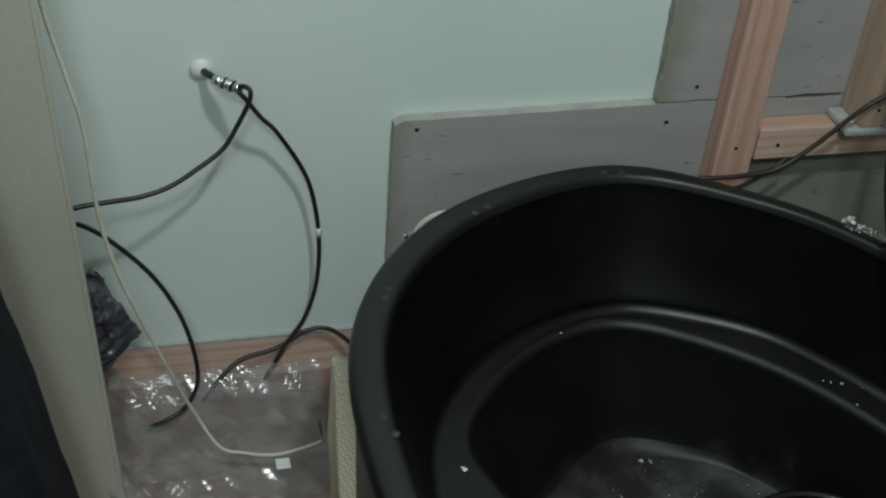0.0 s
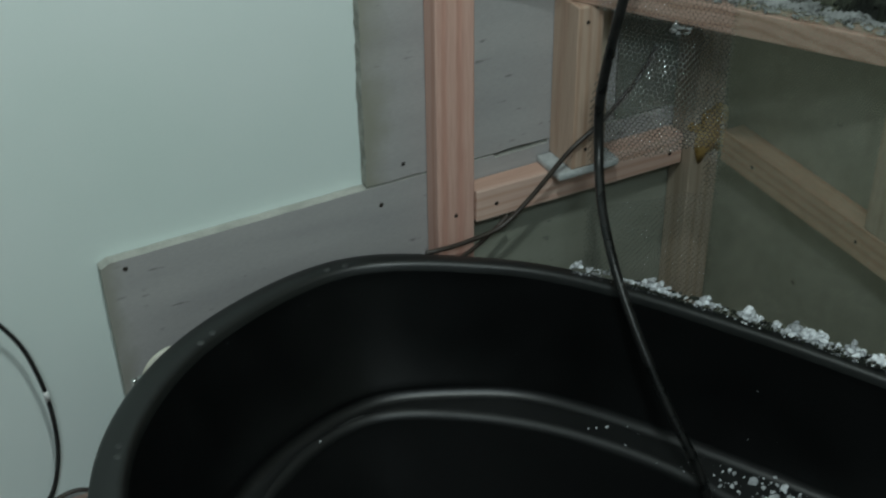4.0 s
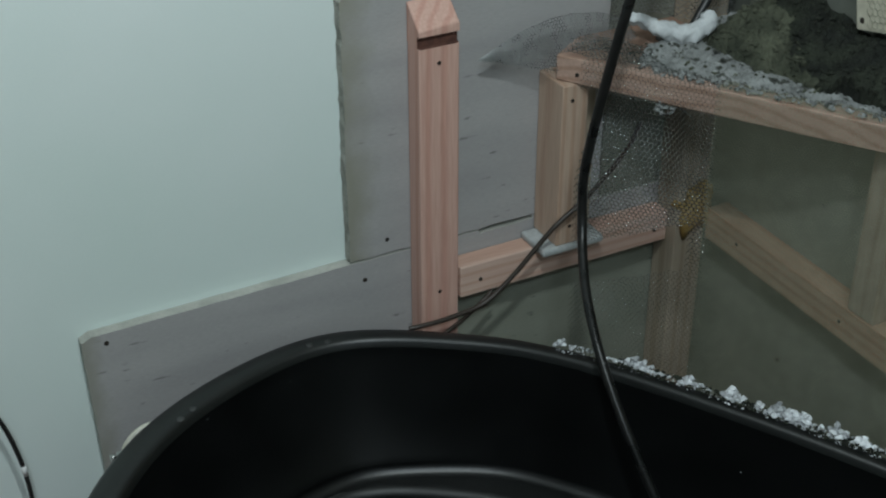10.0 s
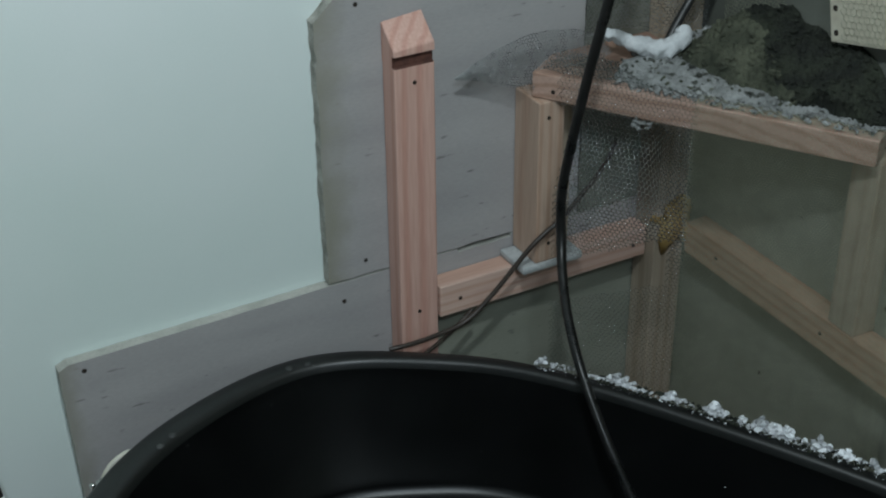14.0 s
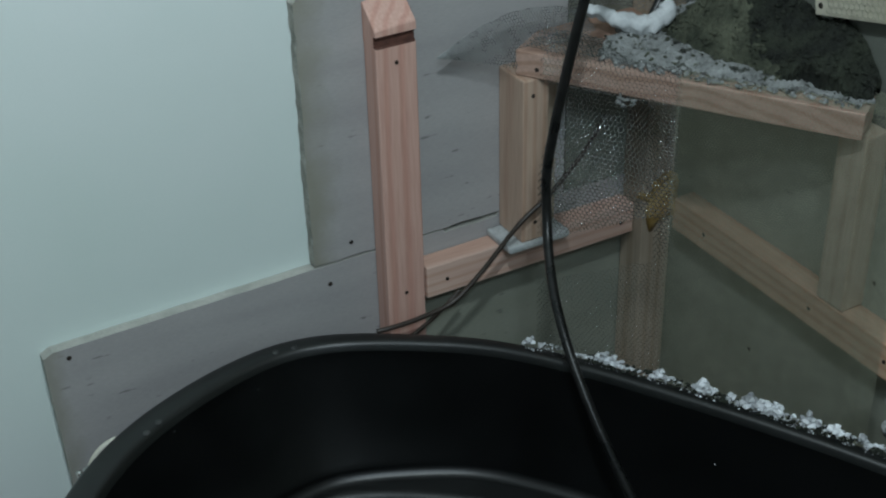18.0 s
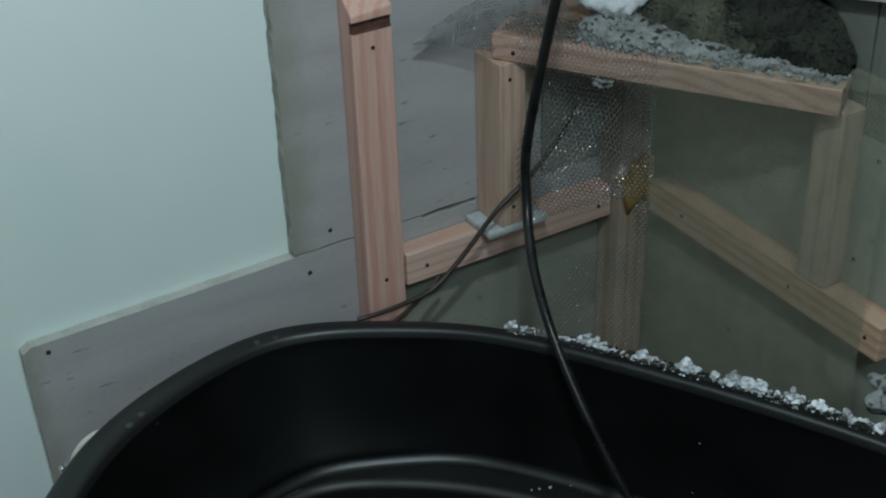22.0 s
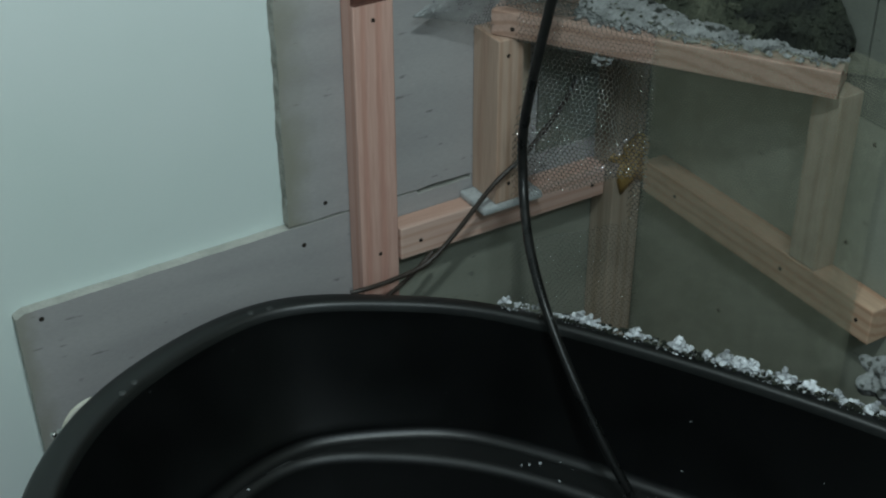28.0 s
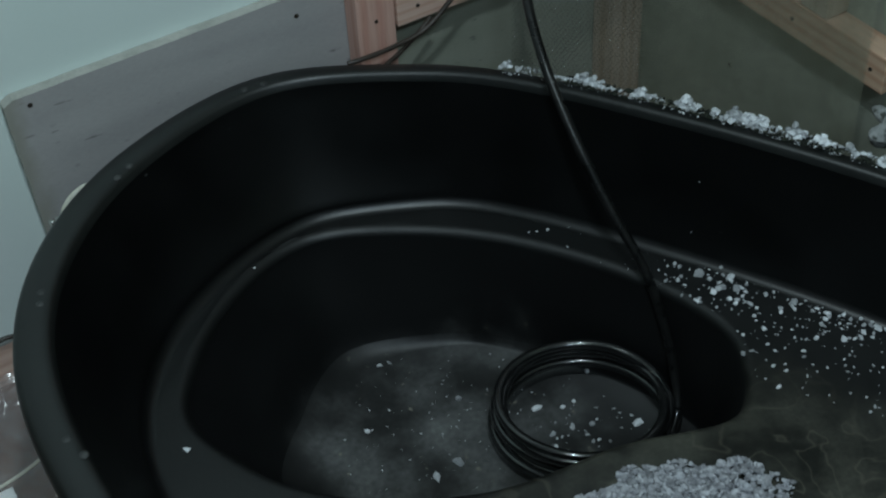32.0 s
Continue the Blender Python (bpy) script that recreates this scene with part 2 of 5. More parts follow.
DARK_MORTAR = surface("near_black_mortar", (0.005, 0.007, 0.004), (0.022, 0.027, 0.016), 0.85, scale=35, fine=240, bump=1.0, dist=0.004, fine_amount=0.5)
PERLITE = surface("white_grit", (0.56, 0.58, 0.60), (0.80, 0.82, 0.85), 0.7, scale=90, fine=400, bump=0.6)


def per_stone(m, low, high):
    """Each loose stone gets a shade of its own."""
    n, l = m.node_tree.nodes, m.node_tree.links
    geo, mr, hs = n.new("ShaderNodeNewGeometry"), n.new("ShaderNodeMapRange"), n.new("ShaderNodeHueSaturation")
    mr.inputs[3].default_value, mr.inputs[4].default_value = low, high
    l.new(geo.outputs["Random Per Island"], mr.inputs[0])
    p = n["Principled BSDF"]
    l.new(p.inputs["Base Color"].links[0].from_socket, hs.inputs["Color"])
    l.new(mr.outputs[0], hs.inputs["Value"])
    l.new(hs.outputs[0], p.inputs["Base Color"])


per_stone(PERLITE, 0.38, 1.15)
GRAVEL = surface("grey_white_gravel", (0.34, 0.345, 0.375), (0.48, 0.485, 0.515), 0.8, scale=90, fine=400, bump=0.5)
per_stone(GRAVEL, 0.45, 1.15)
FOAM = surface("white_foam", (0.48, 0.50, 0.51), (0.64, 0.66, 0.67), 0.8, scale=60, fine=260, bump=0.4)
WHITE_PLASTIC = surface("white_plastic", (0.78, 0.79, 0.78), (0.82, 0.82, 0.82), 0.4, scale=20, bump=0.02)
CHROME = surface("nickel_connector", (0.55, 0.55, 0.53), (0.72, 0.72, 0.70), 0.22, metal=1.0, scale=80, bump=0.0)
CREAM_CORD = surface("cream_cord", (0.54, 0.52, 0.44), (0.64, 0.62, 0.53), 0.5, scale=40, bump=0.05)
GREY_PANEL = surface("grey_beige_panel", (0.43, 0.425, 0.362), (0.495, 0.485, 0.415), 0.6, scale=5, fine=300, bump=0.08, fine_amount=0.12)
NAVY = surface("navy_fabric", (0.007, 0.008, 0.012), (0.015, 0.017, 0.025), 0.9, scale=60, fine=500, bump=0.5, fine_amount=0.5)
NAVY.node_tree.nodes["Principled BSDF"].inputs["Specular IOR Level"].default_value = 0.15
CREAM_FABRIC = surface("cream_insulation_weave", (0.84, 0.79, 0.65), (0.90, 0.86, 0.75), 0.35, scale=50, fine=500, bump=0.3, dist=0.001)
_n, _l = CREAM_FABRIC.node_tree.nodes, CREAM_FABRIC.node_tree.links
_co, _ck, _mx = _n.new("ShaderNodeTexCoord"), _n.new("ShaderNodeTexChecker"), _n.new("ShaderNodeMix")
_mp = _n.new("ShaderNodeMapping")
_mp.inputs["Rotation"].default_value = (0.5, 0.4, 0.6)
_l.new(_co.outputs["Object"], _mp.inputs[0])
_ck.inputs["Scale"].default_value = 330
_l.new(_mp.outputs[0], _ck.inputs["Vector"])
_mx.data_type = "RGBA"
_l.new(_ck.outputs["Fac"], _mx.inputs[0])
_l.new(_n["Principled BSDF"].inputs["Base Color"].links[0].from_socket, _mx.inputs[6])
_mx.inputs[7].default_value = (0.64, 0.57, 0.43, 1)
_l.new(_mx.outputs[2], _n["Principled BSDF"].inputs["Base Color"])
CREAM_BOARD = surface("cream_board", (0.47, 0.44, 0.345), (0.55, 0.52, 0.42), 0.7, scale=20, bump=0.1)
BURNT = surface("dark_saw_slot", (0.06, 0.025, 0.018), (0.12, 0.05, 0.035), 0.9, scale=120, bump=0.2)
GREY_FOAM = surface("dusty_grey_foam", (0.38, 0.40, 0.40), (0.52, 0.54, 0.54), 0.85, scale=60, fine=260, bump=0.4)
BLACK_WRAP = surface("shiny_dark_wrap", (0.040, 0.040, 0.052), (0.085, 0.085, 0.105), 0.16, coat=0.6, scale=30, fine=200, bump=0.1)
RUST = surface("amber_glue_stain", (0.30, 0.19, 0.055), (0.44, 0.31, 0.12), 0.5, scale=40, bump=0.2)


def edge_stain(m, colour, low, high):
    """An olive damp stain along the board's free edge: full at x = low, gone at x = high, with a ragged border."""
    t = m.node_tree
    n, l = t.nodes, t.links
    p = n["Principled BSDF"]
    co = n.new("ShaderNodeTexCoord")
    sep = n.new("ShaderNodeSeparateXYZ")
    l.new(co.outputs["Object"], sep.inputs[0])
    wob = n.new("ShaderNodeTexNoise")
    wob.inputs["Scale"].default_value = 30
    wob.inputs["Detail"].default_value = 4
    l.new(co.outputs["Object"], wob.inputs["Vector"])
    ad = n.new("ShaderNodeMath")
    ad.operation = "MULTIPLY_ADD"
    ad.inputs[1].default_value = 0.045
    l.new(wob.outputs[0], ad.inputs[0])
    l.new(sep.outputs[0], ad.inputs[2])
    mr = n.new("ShaderNodeMapRange")
    mr.inputs[1].default_value, mr.inputs[2].default_value = low + 0.0225, high + 0.0225
    mr.inputs[3].default_value, mr.inputs[4].default_value = 0.8, 0.0
    l.new(ad.outputs[0], mr.inputs[0])
    mix = n.new("ShaderNodeMix")
    mix.data_type = "RGBA"
    l.new(mr.outputs[0], mix.inputs[0])
    l.new(p.inputs["Base Color"].links[0].from_socket, mix.inputs[6])
    mix.inputs[7].default_value = rgb(colour)
    l.new(mix.outputs[2], p.inputs["Base Color"])
    return m


def dust_patch(m, bare, centre, inner, outer):
    """Keep the dust to a ragged round patch; beyond it the bare colour shows."""
    t = m.node_tree
    n, l = t.nodes, t.links
    p = n["Principled BSDF"]
    co = n.new("ShaderNodeTexCoord")
    dist = n.new("ShaderNodeVectorMath")
    dist.operation = "DISTANCE"
    l.new(co.outputs["Object"], dist.inputs[0])
    dist.inputs[1].default_value = centre
    wob = n.new("ShaderNodeTexNoise")
    wob.inputs["Scale"].default_value = 18
    wob.inputs["Detail"].default_value = 6
    l.new(co.outputs["Object"], wob.inputs["Vector"])
    ad = n.new("ShaderNodeMath")
    ad.operation = "MULTIPLY_ADD"
    ad.inputs[1].default_value = 0.08
    l.new(wob.outputs[0], ad.inputs[0])
    l.new(dist.outputs["Value"], ad.inputs[2])
    mr = n.new("ShaderNodeMapRange")
    mr.interpolation_type = "SMOOTHSTEP"
    mr.inputs[1].default_value, mr.inputs[2].default_value = inner + 0.04, outer + 0.04
    l.new(ad.outputs[0], mr.inputs[0])
    mix = n.new("ShaderNodeMix")
    mix.data_type = "RGBA"
    l.new(mr.outputs[0], mix.inputs[0])
    l.new(p.inputs["Base Color"].links[0].from_socket, mix.inputs[6])
    mix.inputs[7].default_value = rgb(bare)
    l.new(mix.outputs[2], p.inputs["Base Color"])


def dried_veins(m, colour, scale, width):
    """Thin pale tide lines of dried silt."""
    t = m.node_tree
    n, l = t.nodes, t.links
    p = n["Principled BSDF"]
    co = n.new("ShaderNodeTexCoord")
    tex = n.new("ShaderNodeTexNoise")
    tex.inputs["Scale"].default_value = scale
    tex.inputs["Detail"].default_value = 2.5
    tex.inputs["Distortion"].default_value = 0.6
    l.new(co.outputs["Object"], tex.inputs["Vector"])
    ramp = n.new("ShaderNodeValToRGB")
    e = ramp.color_ramp.elements
    e[0].position, e[1].position = 0.53 - width, 0.53 + width
    e[0].color = e[1].color = (0, 0, 0, 1)
    mid = e.new(0.53)
    mid.color = (0.36, 0.36, 0.36, 1)
    l.new(tex.outputs[0], ramp.inputs[0])
    mix = n.new("ShaderNodeMix")
    mix.data_type = "RGBA"
    l.new(ramp.outputs[0], mix.inputs[0])
    l.new(p.inputs["Base Color"].links[0].from_socket, mix.inputs[6])
    mix.inputs[7].default_value = rgb(colour)
    l.new(mix.outputs[2], p.inputs["Base Color"])


dust_patch(DUSTY_PE, (0.0028, 0.0032, 0.0034), (-0.455, -0.335, 0.0), 0.105, 0.165)
dried_veins(SILTY_PE, (0.12, 0.112, 0.085), 20, 0.022)
dust_patch(SILTY_PE, (0.0030, 0.0036, 0.0036), (-0.39, -0.62, 0.155), 0.13, 0.22)
UPPER_BOARD = edge_stain(BOARD.copy(), (0.27, 0.265, 0.205), -0.429, -0.398)
LOWER_BOARD = edge_stain(BOARD.copy(), (0.29, 0.285, 0.24), -0.694, -0.676)


def clear_film():
    """Thin clear polythene: see-through, faintly milky with painted sheen streaks, and sharp glints."""
    m, t, p = node_mat("clear_polythene")
    n, l = t.nodes, t.links
    see = n.new("ShaderNodeBsdfTransparent")
    see.inputs[0].default_value = (0.90, 0.92, 0.93, 1)
    tex = n.new("ShaderNodeTexNoise")
    tex.inputs["Scale"].default_value = 16
    tex.inputs["Detail"].default_value = 2
    b = n.new("ShaderNodeBump")
    b.inputs["Strength"].default_value, b.inputs["Distance"].default_value = 0.2, 0.003
    l.new(tex.outputs[0], b.inputs["Height"])
    gloss = n.new("ShaderNodeBsdfGlossy")
    gloss.inputs["Roughness"].default_value = 0.13
    l.new(b.outputs[0], gloss.inputs["Normal"])
    lay = n.new("ShaderNodeFresnel")
    lay.inputs[0].default_value = 1.6
    l.new(b.outputs[0], lay.inputs["Normal"])
    mul = n.new("ShaderNodeMath")
    mul.operation = "MULTIPLY_ADD"
    mul.inputs[1].default_value, mul.inputs[2].default_value = 0.30, 0.015
    l.new(lay.outputs[0], mul.inputs[0])
    milk = n.new("ShaderNodeBsdfDiffuse")
    milk.inputs[0].default_value = (0.50, 0.52, 0.535, 1)
    first = n.new("ShaderNodeMixShader")
    # Pale noise streaks in the milk stand in for sheen on the folds.
    sheen_noise = n.new("ShaderNodeTexNoise")
    sheen_noise.inputs["Scale"].default_value, sheen_noise.inputs["Detail"].default_value, sheen_noise.inputs["Distortion"].default_value = 11, 3, 1.2
    band = n.new("ShaderNodeMapRange")
    band.inputs[1].default_value, band.inputs[2].default_value = 0.42, 0.70
    band.inputs[3].default_value, band.inputs[4].default_value = 0.05, 0.26
    l.new(sheen_noise.outputs[0], band.inputs[0])
    l.new(band.outputs[0], first.inputs[0])
    l.new(see.outputs[0], first.inputs[1])
    l.new(milk.outputs[0], first.inputs[2])
    mix = n.new("ShaderNodeMixShader")
    l.new(mul.outputs[0], mix.inputs[0])
    l.new(first.outputs[0], mix.inputs[1])
    l.new(gloss.outputs[0], mix.inputs[2])
    l.new(mix.outputs[0], n["Material Output"].inputs[0])
    return m


CLEAR_FILM = clear_film()


# ---- building helpers ----
def part(name, bm, material, parent=None, label="", smooth=False):
    me = bpy.data.meshes.new(name)
    bm.to_mesh(me)
    bm.free()
    if smooth:
        for f in me.polygons:
            f.use_smooth = True
    for m in material if isinstance(material, (list, tuple)) else (material,):
        me.materials.append(m)
    ob = new(name, me)
    if parent is not None:
        ob.parent = parent
    if label:
        tagged(ob, label)
    return ob


def empty(name, at=(0, 0, 0)):
    ob = new(name)
    ob.location = at
    ob.empty_display_size = 0.02
    return ob


def put_under(ob, parent):
    """Parent and keep the mesh where it stands."""
    ob.parent = parent
    ob.matrix_parent_inverse = Matrix.Translation(parent.location).inverted()
    return ob


def box(x0, x1, y0, y1, z0, z1, bevel=0.0, segments=2):
    bm = bmesh.new()
    bmesh.ops.create_cube(bm, size=1, matrix=Matrix.LocRotScale(((x0 + x1) / 2, (y0 + y1) / 2, (z0 + z1) / 2), None, (x1 - x0, y1 - y0, z1 - z0)))
    if bevel:
        bmesh.ops.bevel(bm, geom=bm.edges[:], offset=bevel, segments=segments, affect="EDGES", profile=0.6)
    return bm


def beam(a, b, wide, high, bevel=0.0015):
    """A squared timber from a to b along its axis; wide is level, high is upright."""
    a, b = Vector(a), Vector(b)
    bm = box(-0.5 * (b - a).length, 0.5 * (b - a).length, -wide / 2, wide / 2, -high / 2, high / 2, bevel)
    x = (b - a).normalized()
    y = Vector((0, 0, 1)).cross(x).normalized()
    z = x.cross(y)
    m = Matrix((x, y, z)).transposed().to_4x4()
    m.translation = (a + b) / 2
    bmesh.ops.transform(bm, matrix=m, verts=bm.verts)
    return bm


def spline(points, steps=10, closed=False):
    """A smooth line through the points."""
    p = [Vector(q) for q in points]
    n, out = len(p), []
    for i in range(n if closed else n - 1):
        a, b, c, d = (p[(i + k) % n] if closed else p[min(max(i + k, 0), n - 1)] for k in (-1, 0, 1, 2))
        for s in range(steps):
            u = s / steps
            out.append(0.5 * (2 * b + (c - a) * u + (2 * a - 5 * b + 4 * c - d) * u * u + (3 * b - a - 3 * c + d) * u ** 3))
    if not closed:
        out.append(p[-1])
    return out


def tube(line, radius, sides=10, caps=True, bm=None):
    """A round cable along a line; radius may be a function of the share of the way."""
    bm = bm or bmesh.new()
    rings, side = [], None
    for i, q in enumerate(line):
        ahead = (line[min(i + 1, len(line) - 1)] - line[max(i - 1, 0)]).normalized()
        if side is None:
            side = ahead.orthogonal().normalized()
        side = (side - ahead * side.dot(ahead)).normalized()
        up = ahead.cross(side)
        r = radius(i / (len(line) - 1)) if callable(radius) else radius
        rings.append([bm.verts.new(q + r * (math.cos(a) * side + math.sin(a) * up)) for a in (2 * math.pi * k / sides for k in range(sides))])
    for a, b in zip(rings, rings[1:]):
        for k in range(sides):
            bm.faces.new((a[k], a[(k + 1) % sides], b[(k + 1) % sides], b[k])).smooth = True
    if caps:
        bm.faces.new(rings[0][::-1])
        bm.faces.new(rings[-1])
    return bm


def disc(at, normal, radius, thick, sides=18, dome=0.0, bm=None):
    """A short round stud that stands out along normal."""
    bm = bm or bmesh.new()
    n = Vector(normal).normalized()
    q = n.to_track_quat("Z", "Y").to_matrix()
    at = Vector(at)
    profile = ((1.0, 0.0), (1.0, thick * 0.7), (0.85, thick), (0.4, thick + dome * 0.8), (0.0, thick + dome))
    rings = []
    for r, h in profile[:-1]:
        rings.append([bm.verts.new(at + q @ Vector((r * radius * math.cos(2 * math.pi * k / sides), r * radius * math.sin(2 * math.pi * k / sides), h))) for k in range(sides)])
    top = bm.verts.new(at + n * profile[-1][1])
    for a, b in zip(rings, rings[1:]):
        for k in range(sides):
            bm.faces.new((a[k], a[(k + 1) % sides], b[(k + 1) % sides], b[k])).smooth = True
    for k in range(sides):
        bm.faces.new((rings[-1][k], rings[-1][(k + 1) % sides], top)).smooth = True
    return bm


def screw(at, normal, parent, radius=0.0023):
    """A countersunk screw head with a cross slot."""
    bm = bmesh.new()
    n = Vector(normal).normalized()
    q = n.to_track_quat("Z", "Y").to_matrix()
    at = Vector(at)
    sides, rings = 16, []
    for r, h in ((1.1, -0.0005), (1.0, 0.0003), (0.75, 0.0005), (0.4, 0.0005), (0.15, 0.0004)):
        rings.append([bm.verts.new(at + q @ Vector((r * radius * math.cos(2 * math.pi * k / sides), r * radius * math.sin(2 * math.pi * k / sides), h))) for k in range(sides)])
    for a, b in zip(rings, rings[1:]):
        for k in range(sides):
            bm.faces.new((a[k], a[(k + 1) % sides], b[(k + 1) % sides], b[k]))
    bm.faces.new(rings[-1])
    ob = part("screw", bm, SCREW)
    return put_under(ob, parent) if parent is not None else ob


# ---- room ----
def slab(name, x0, x1, y0, y1, z0, z1, mat, label, category):
    return tagged(part(name, box(x0, x1, y0, y1, z0, z1), mat), label, category, kind="structure")


floor = slab("floor", -3.0, 0.2, -3.2, 0.2, -0.12, 0.008, FLOOR_WOOD, "brown wooden floor under the plastic sheet", "floor")
# The ceiling is out of view, added to close the room and bounce light.
ceiling = slab("ceiling", -3.0, 0.2, -3.2, 0.2, 2.4, 2.5, CEIL_PAINT, "plain unseen ceiling added to close the room", "ceiling")
wall_north = slab("wall_north", -3.0, 0.2, 0.0, 0.12, 0.061, 2.4, GREEN_WALL, "pale green painted plasterboard wall, slightly uneven", "wall")
wall_east = slab("wall_east", 0.0115, 0.16, -3.2, -0.0, 0.0, 2.4, DARKER_BOARD, "grey cement board wall behind the timber frame", "wall")
# Unseen walls, added; their mid-grey holds down the bounced light.
wall_west = slab("wall_west", -3.12, -3.0, -3.2, 0.2, 0.0, 2.4, WHITE_WALL, "plain unseen wall added to close the room", "wall")
wall_south = slab("wall_south", -3.0, 0.2, -3.32, -3.2, 0.0, 2.4, WHITE_WALL, "plain unseen wall added to close the room", "wall")
caulk = slab("caulk_trim", -1.3, -0.70, -0.0045, -0.0005, 0.0595, 0.063, WHITE_WALL, "thin white caulk line along the sill", "trim")
sill = slab("sill_beam", -3.0, 0.012, -0.004, 0.10, 0.008, 0.059, SILL_PINE, "reddish timber sill along the foot of the wall", "sill")


def ragged_board(name, outline, y0, y1, rough_edges, label, face, edge):
    """A board with a worn outline in the wall's plane; rough_edges: indices of broken edges."""
    bm = bmesh.new()
    ring = []
    for i, (a, b) in enumerate(zip(outline, outline[1:] + outline[:1])):
        a, b = Vector(a), Vector(b)
        count = max(2, int((b - a).length / 0.006))
        d = (b - a).normalized()
        side = Vector((-d.y, d.x))
        for s in range(count):
            q = a.lerp(b, s / count)
            wear = 0.0019 if i in rough_edges else 0.0004
            q += side * wear * (noise.noise(Vector((q.x * 90, q.y * 90, i))) + 0.6 * noise.noise(Vector((q.x * 300, q.y * 300, i))))
            ring.append(q)
    front = [bm.verts.new((q.x, y0, q.y)) for q in ring]
    mid = [bm.verts.new((q.x, y0 + 0.0015, q.y)) for q in ring]
    for f, q in zip(front, ring):
        f.co.x += 0.0012 * noise.noise(Vector((q.x * 120, q.y * 120, 5)))
    back = [bm.verts.new((q.x, y1, q.y)) for q in ring]
    bm.faces.new(front)
    k = len(ring)
    for i in range(k):
        for a, b in ((front, mid), (mid, back)):
            f = bm.faces.new((a[i], b[i], b[(i + 1) % k], a[(i + 1) % k]))
            f.material_index = 1
    bm.normal_update()
    bmesh.ops.recalc_face_normals(bm, faces=bm.faces)
    return tagged(part(name, bm, (face, edge)), label, "wall board", "wall boards")


lower_board = ragged_board("lower_wall_board", [(-0.690, 0.062), (-0.3400, 0.062), (-0.3400, 0.2890), (-0.001, 0.2890), (-0.001, 0.3270), (-0.222, 0.3270), (-0.224, 0.3238), (-0.284, 0.3230), (-0.287, 0.3270), (-0.429, 0.3270), (-0.686, 0.3240), (-0.6955, 0.3195)], -0.012, -0.0005, (5, 6, 7), "grey cement board strip screwed low on the green wall", LOWER_BOARD, BOARD_LIP)
upper_board = ragged_board("upper_wall_board", [(-0.429, 0.3295), (-0.1435, 0.3295), (-0.1435, 1.3), (-0.407, 1.3), (-0.409, 0.618), (-0.4295, 0.598)], -0.0125, -0.0005, (0, 3, 4, 5), "grey cement board with a crumbled edge and a cut corner", UPPER_BOARD, BOARD_EDGE)
# Darker piece below the rail: the rail's shade is put into its colour.
tagged(part("wall_board", box(-0.3390, -0.001, -0.0118, -0.0005, 0.062, 0.2880), DARKER_BOARD), "olive-grey board under the wall rail, rail shade in its colour", "wall board", "wall boards")
tagged(part("wall_board", box(-0.1415, -0.001, -0.0122, -0.0005, 0.3295, 1.3), CORNER_BOARD), "olive-grey cement board in the corner behind the netting", "wall board", "wall boards")
tagged(part("side_wall_board", box(0.0, 0.011, -1.6, -0.304, 0.4625, 1.3), DARKEST_BOARD), "grey cement board on the side wall beside a dark seam", "wall board", "wall boards")
tagged(part("side_wall_board", box(0.0, 0.011, -0.3015, -0.0135, 0.4625, 1.3), DARKEST_BOARD), "grey cement board on the side wall above the shelf", "wall board", "wall boards")
east_board_3 = tagged(part("side_wall_board", box(0.0, 0.011, -1.6, -0.0135, 0.02, 0.4615), DARKER_BOARD), "grey cement board low on the side wall behind the mesh", "wall board", "wall boards")

for x, z, ob in ((-0.673, 0.3135, lower_board), (-0.414, 0.305, lower_board), (-0.389, 0.345, upper_board), (-0.388, 0.608, upper_board)):
    screw((x, -0.0122, z), (0, -1, 0), ob)
for y, z, ob in ((-0.162, 0.165, east_board_3), (-0.315, 0.335, east_board_3), (-0.327, 0.4435, east_board_3)):
    screw((-0.0002, y, z), (-1, 0, 0), ob)


# ---- timber frame in the corner ----
post = empty("wall_post", (-0.346, -0.026, 0))
bm = bmesh.new()
X0, X1, Y0, Y1 = -0.3645, -0.3235, -0.0385, -0.0135
outline = [(X0, Y0), (X1, Y0), (X1, Y1), (X0, Y1)]
levels = [(0.0, 0.0), (0.550, 0.550), (0.5505, 0.5505), (0.5612, 0.5612), (0.5616, 0.5616), (0.5665, 0.5885)]
grid = []
for k, (zf, zb) in enumerate(levels):
    cut = 0.0045 if k in (2, 3) else 0.0
    grid.append([bm.verts.new((x, y + (cut if y == Y0 else 0), (zf if y == Y0 else zb) + (0.004 if x == X1 and k == 5 else 0))) for x, y in outline])
for a, b in zip(grid, grid[1:]):
    for k in range(4):
        f = bm.faces.new((a[k], a[(k + 1) % 4], b[(k + 1) % 4], b[k]))
        f.material_index = 1 if (a is grid[2] and k == 0) or (k == 0 and a in (grid[1], grid[3])) else 0
bm.faces.new(grid[-1])
bm.faces.new(grid[0][::-1])
bmesh.ops.recalc_face_normals(bm, faces=bm.faces)
edges = [e for e in bm.edges if (abs(e.verts[0].co.z - e.verts[1].co.z) > 0.2) or all(v.co.z > 0.5625 for v in e.verts)]
bmesh.ops.bevel(bm, geom=edges, offset=0.002, segments=3, affect="EDGES", profile=0.6)
put_under(part("stud", bm, (PINE_Z, BURNT)), post)
tagged(post, "planed reddish pine post screwed upright to the wall", "post", "frame posts")
for z in (0.534, 0.286):
    screw((-0.3445, Y0 - 0.0003, z), (0, -1, 0), post, 0.0019)

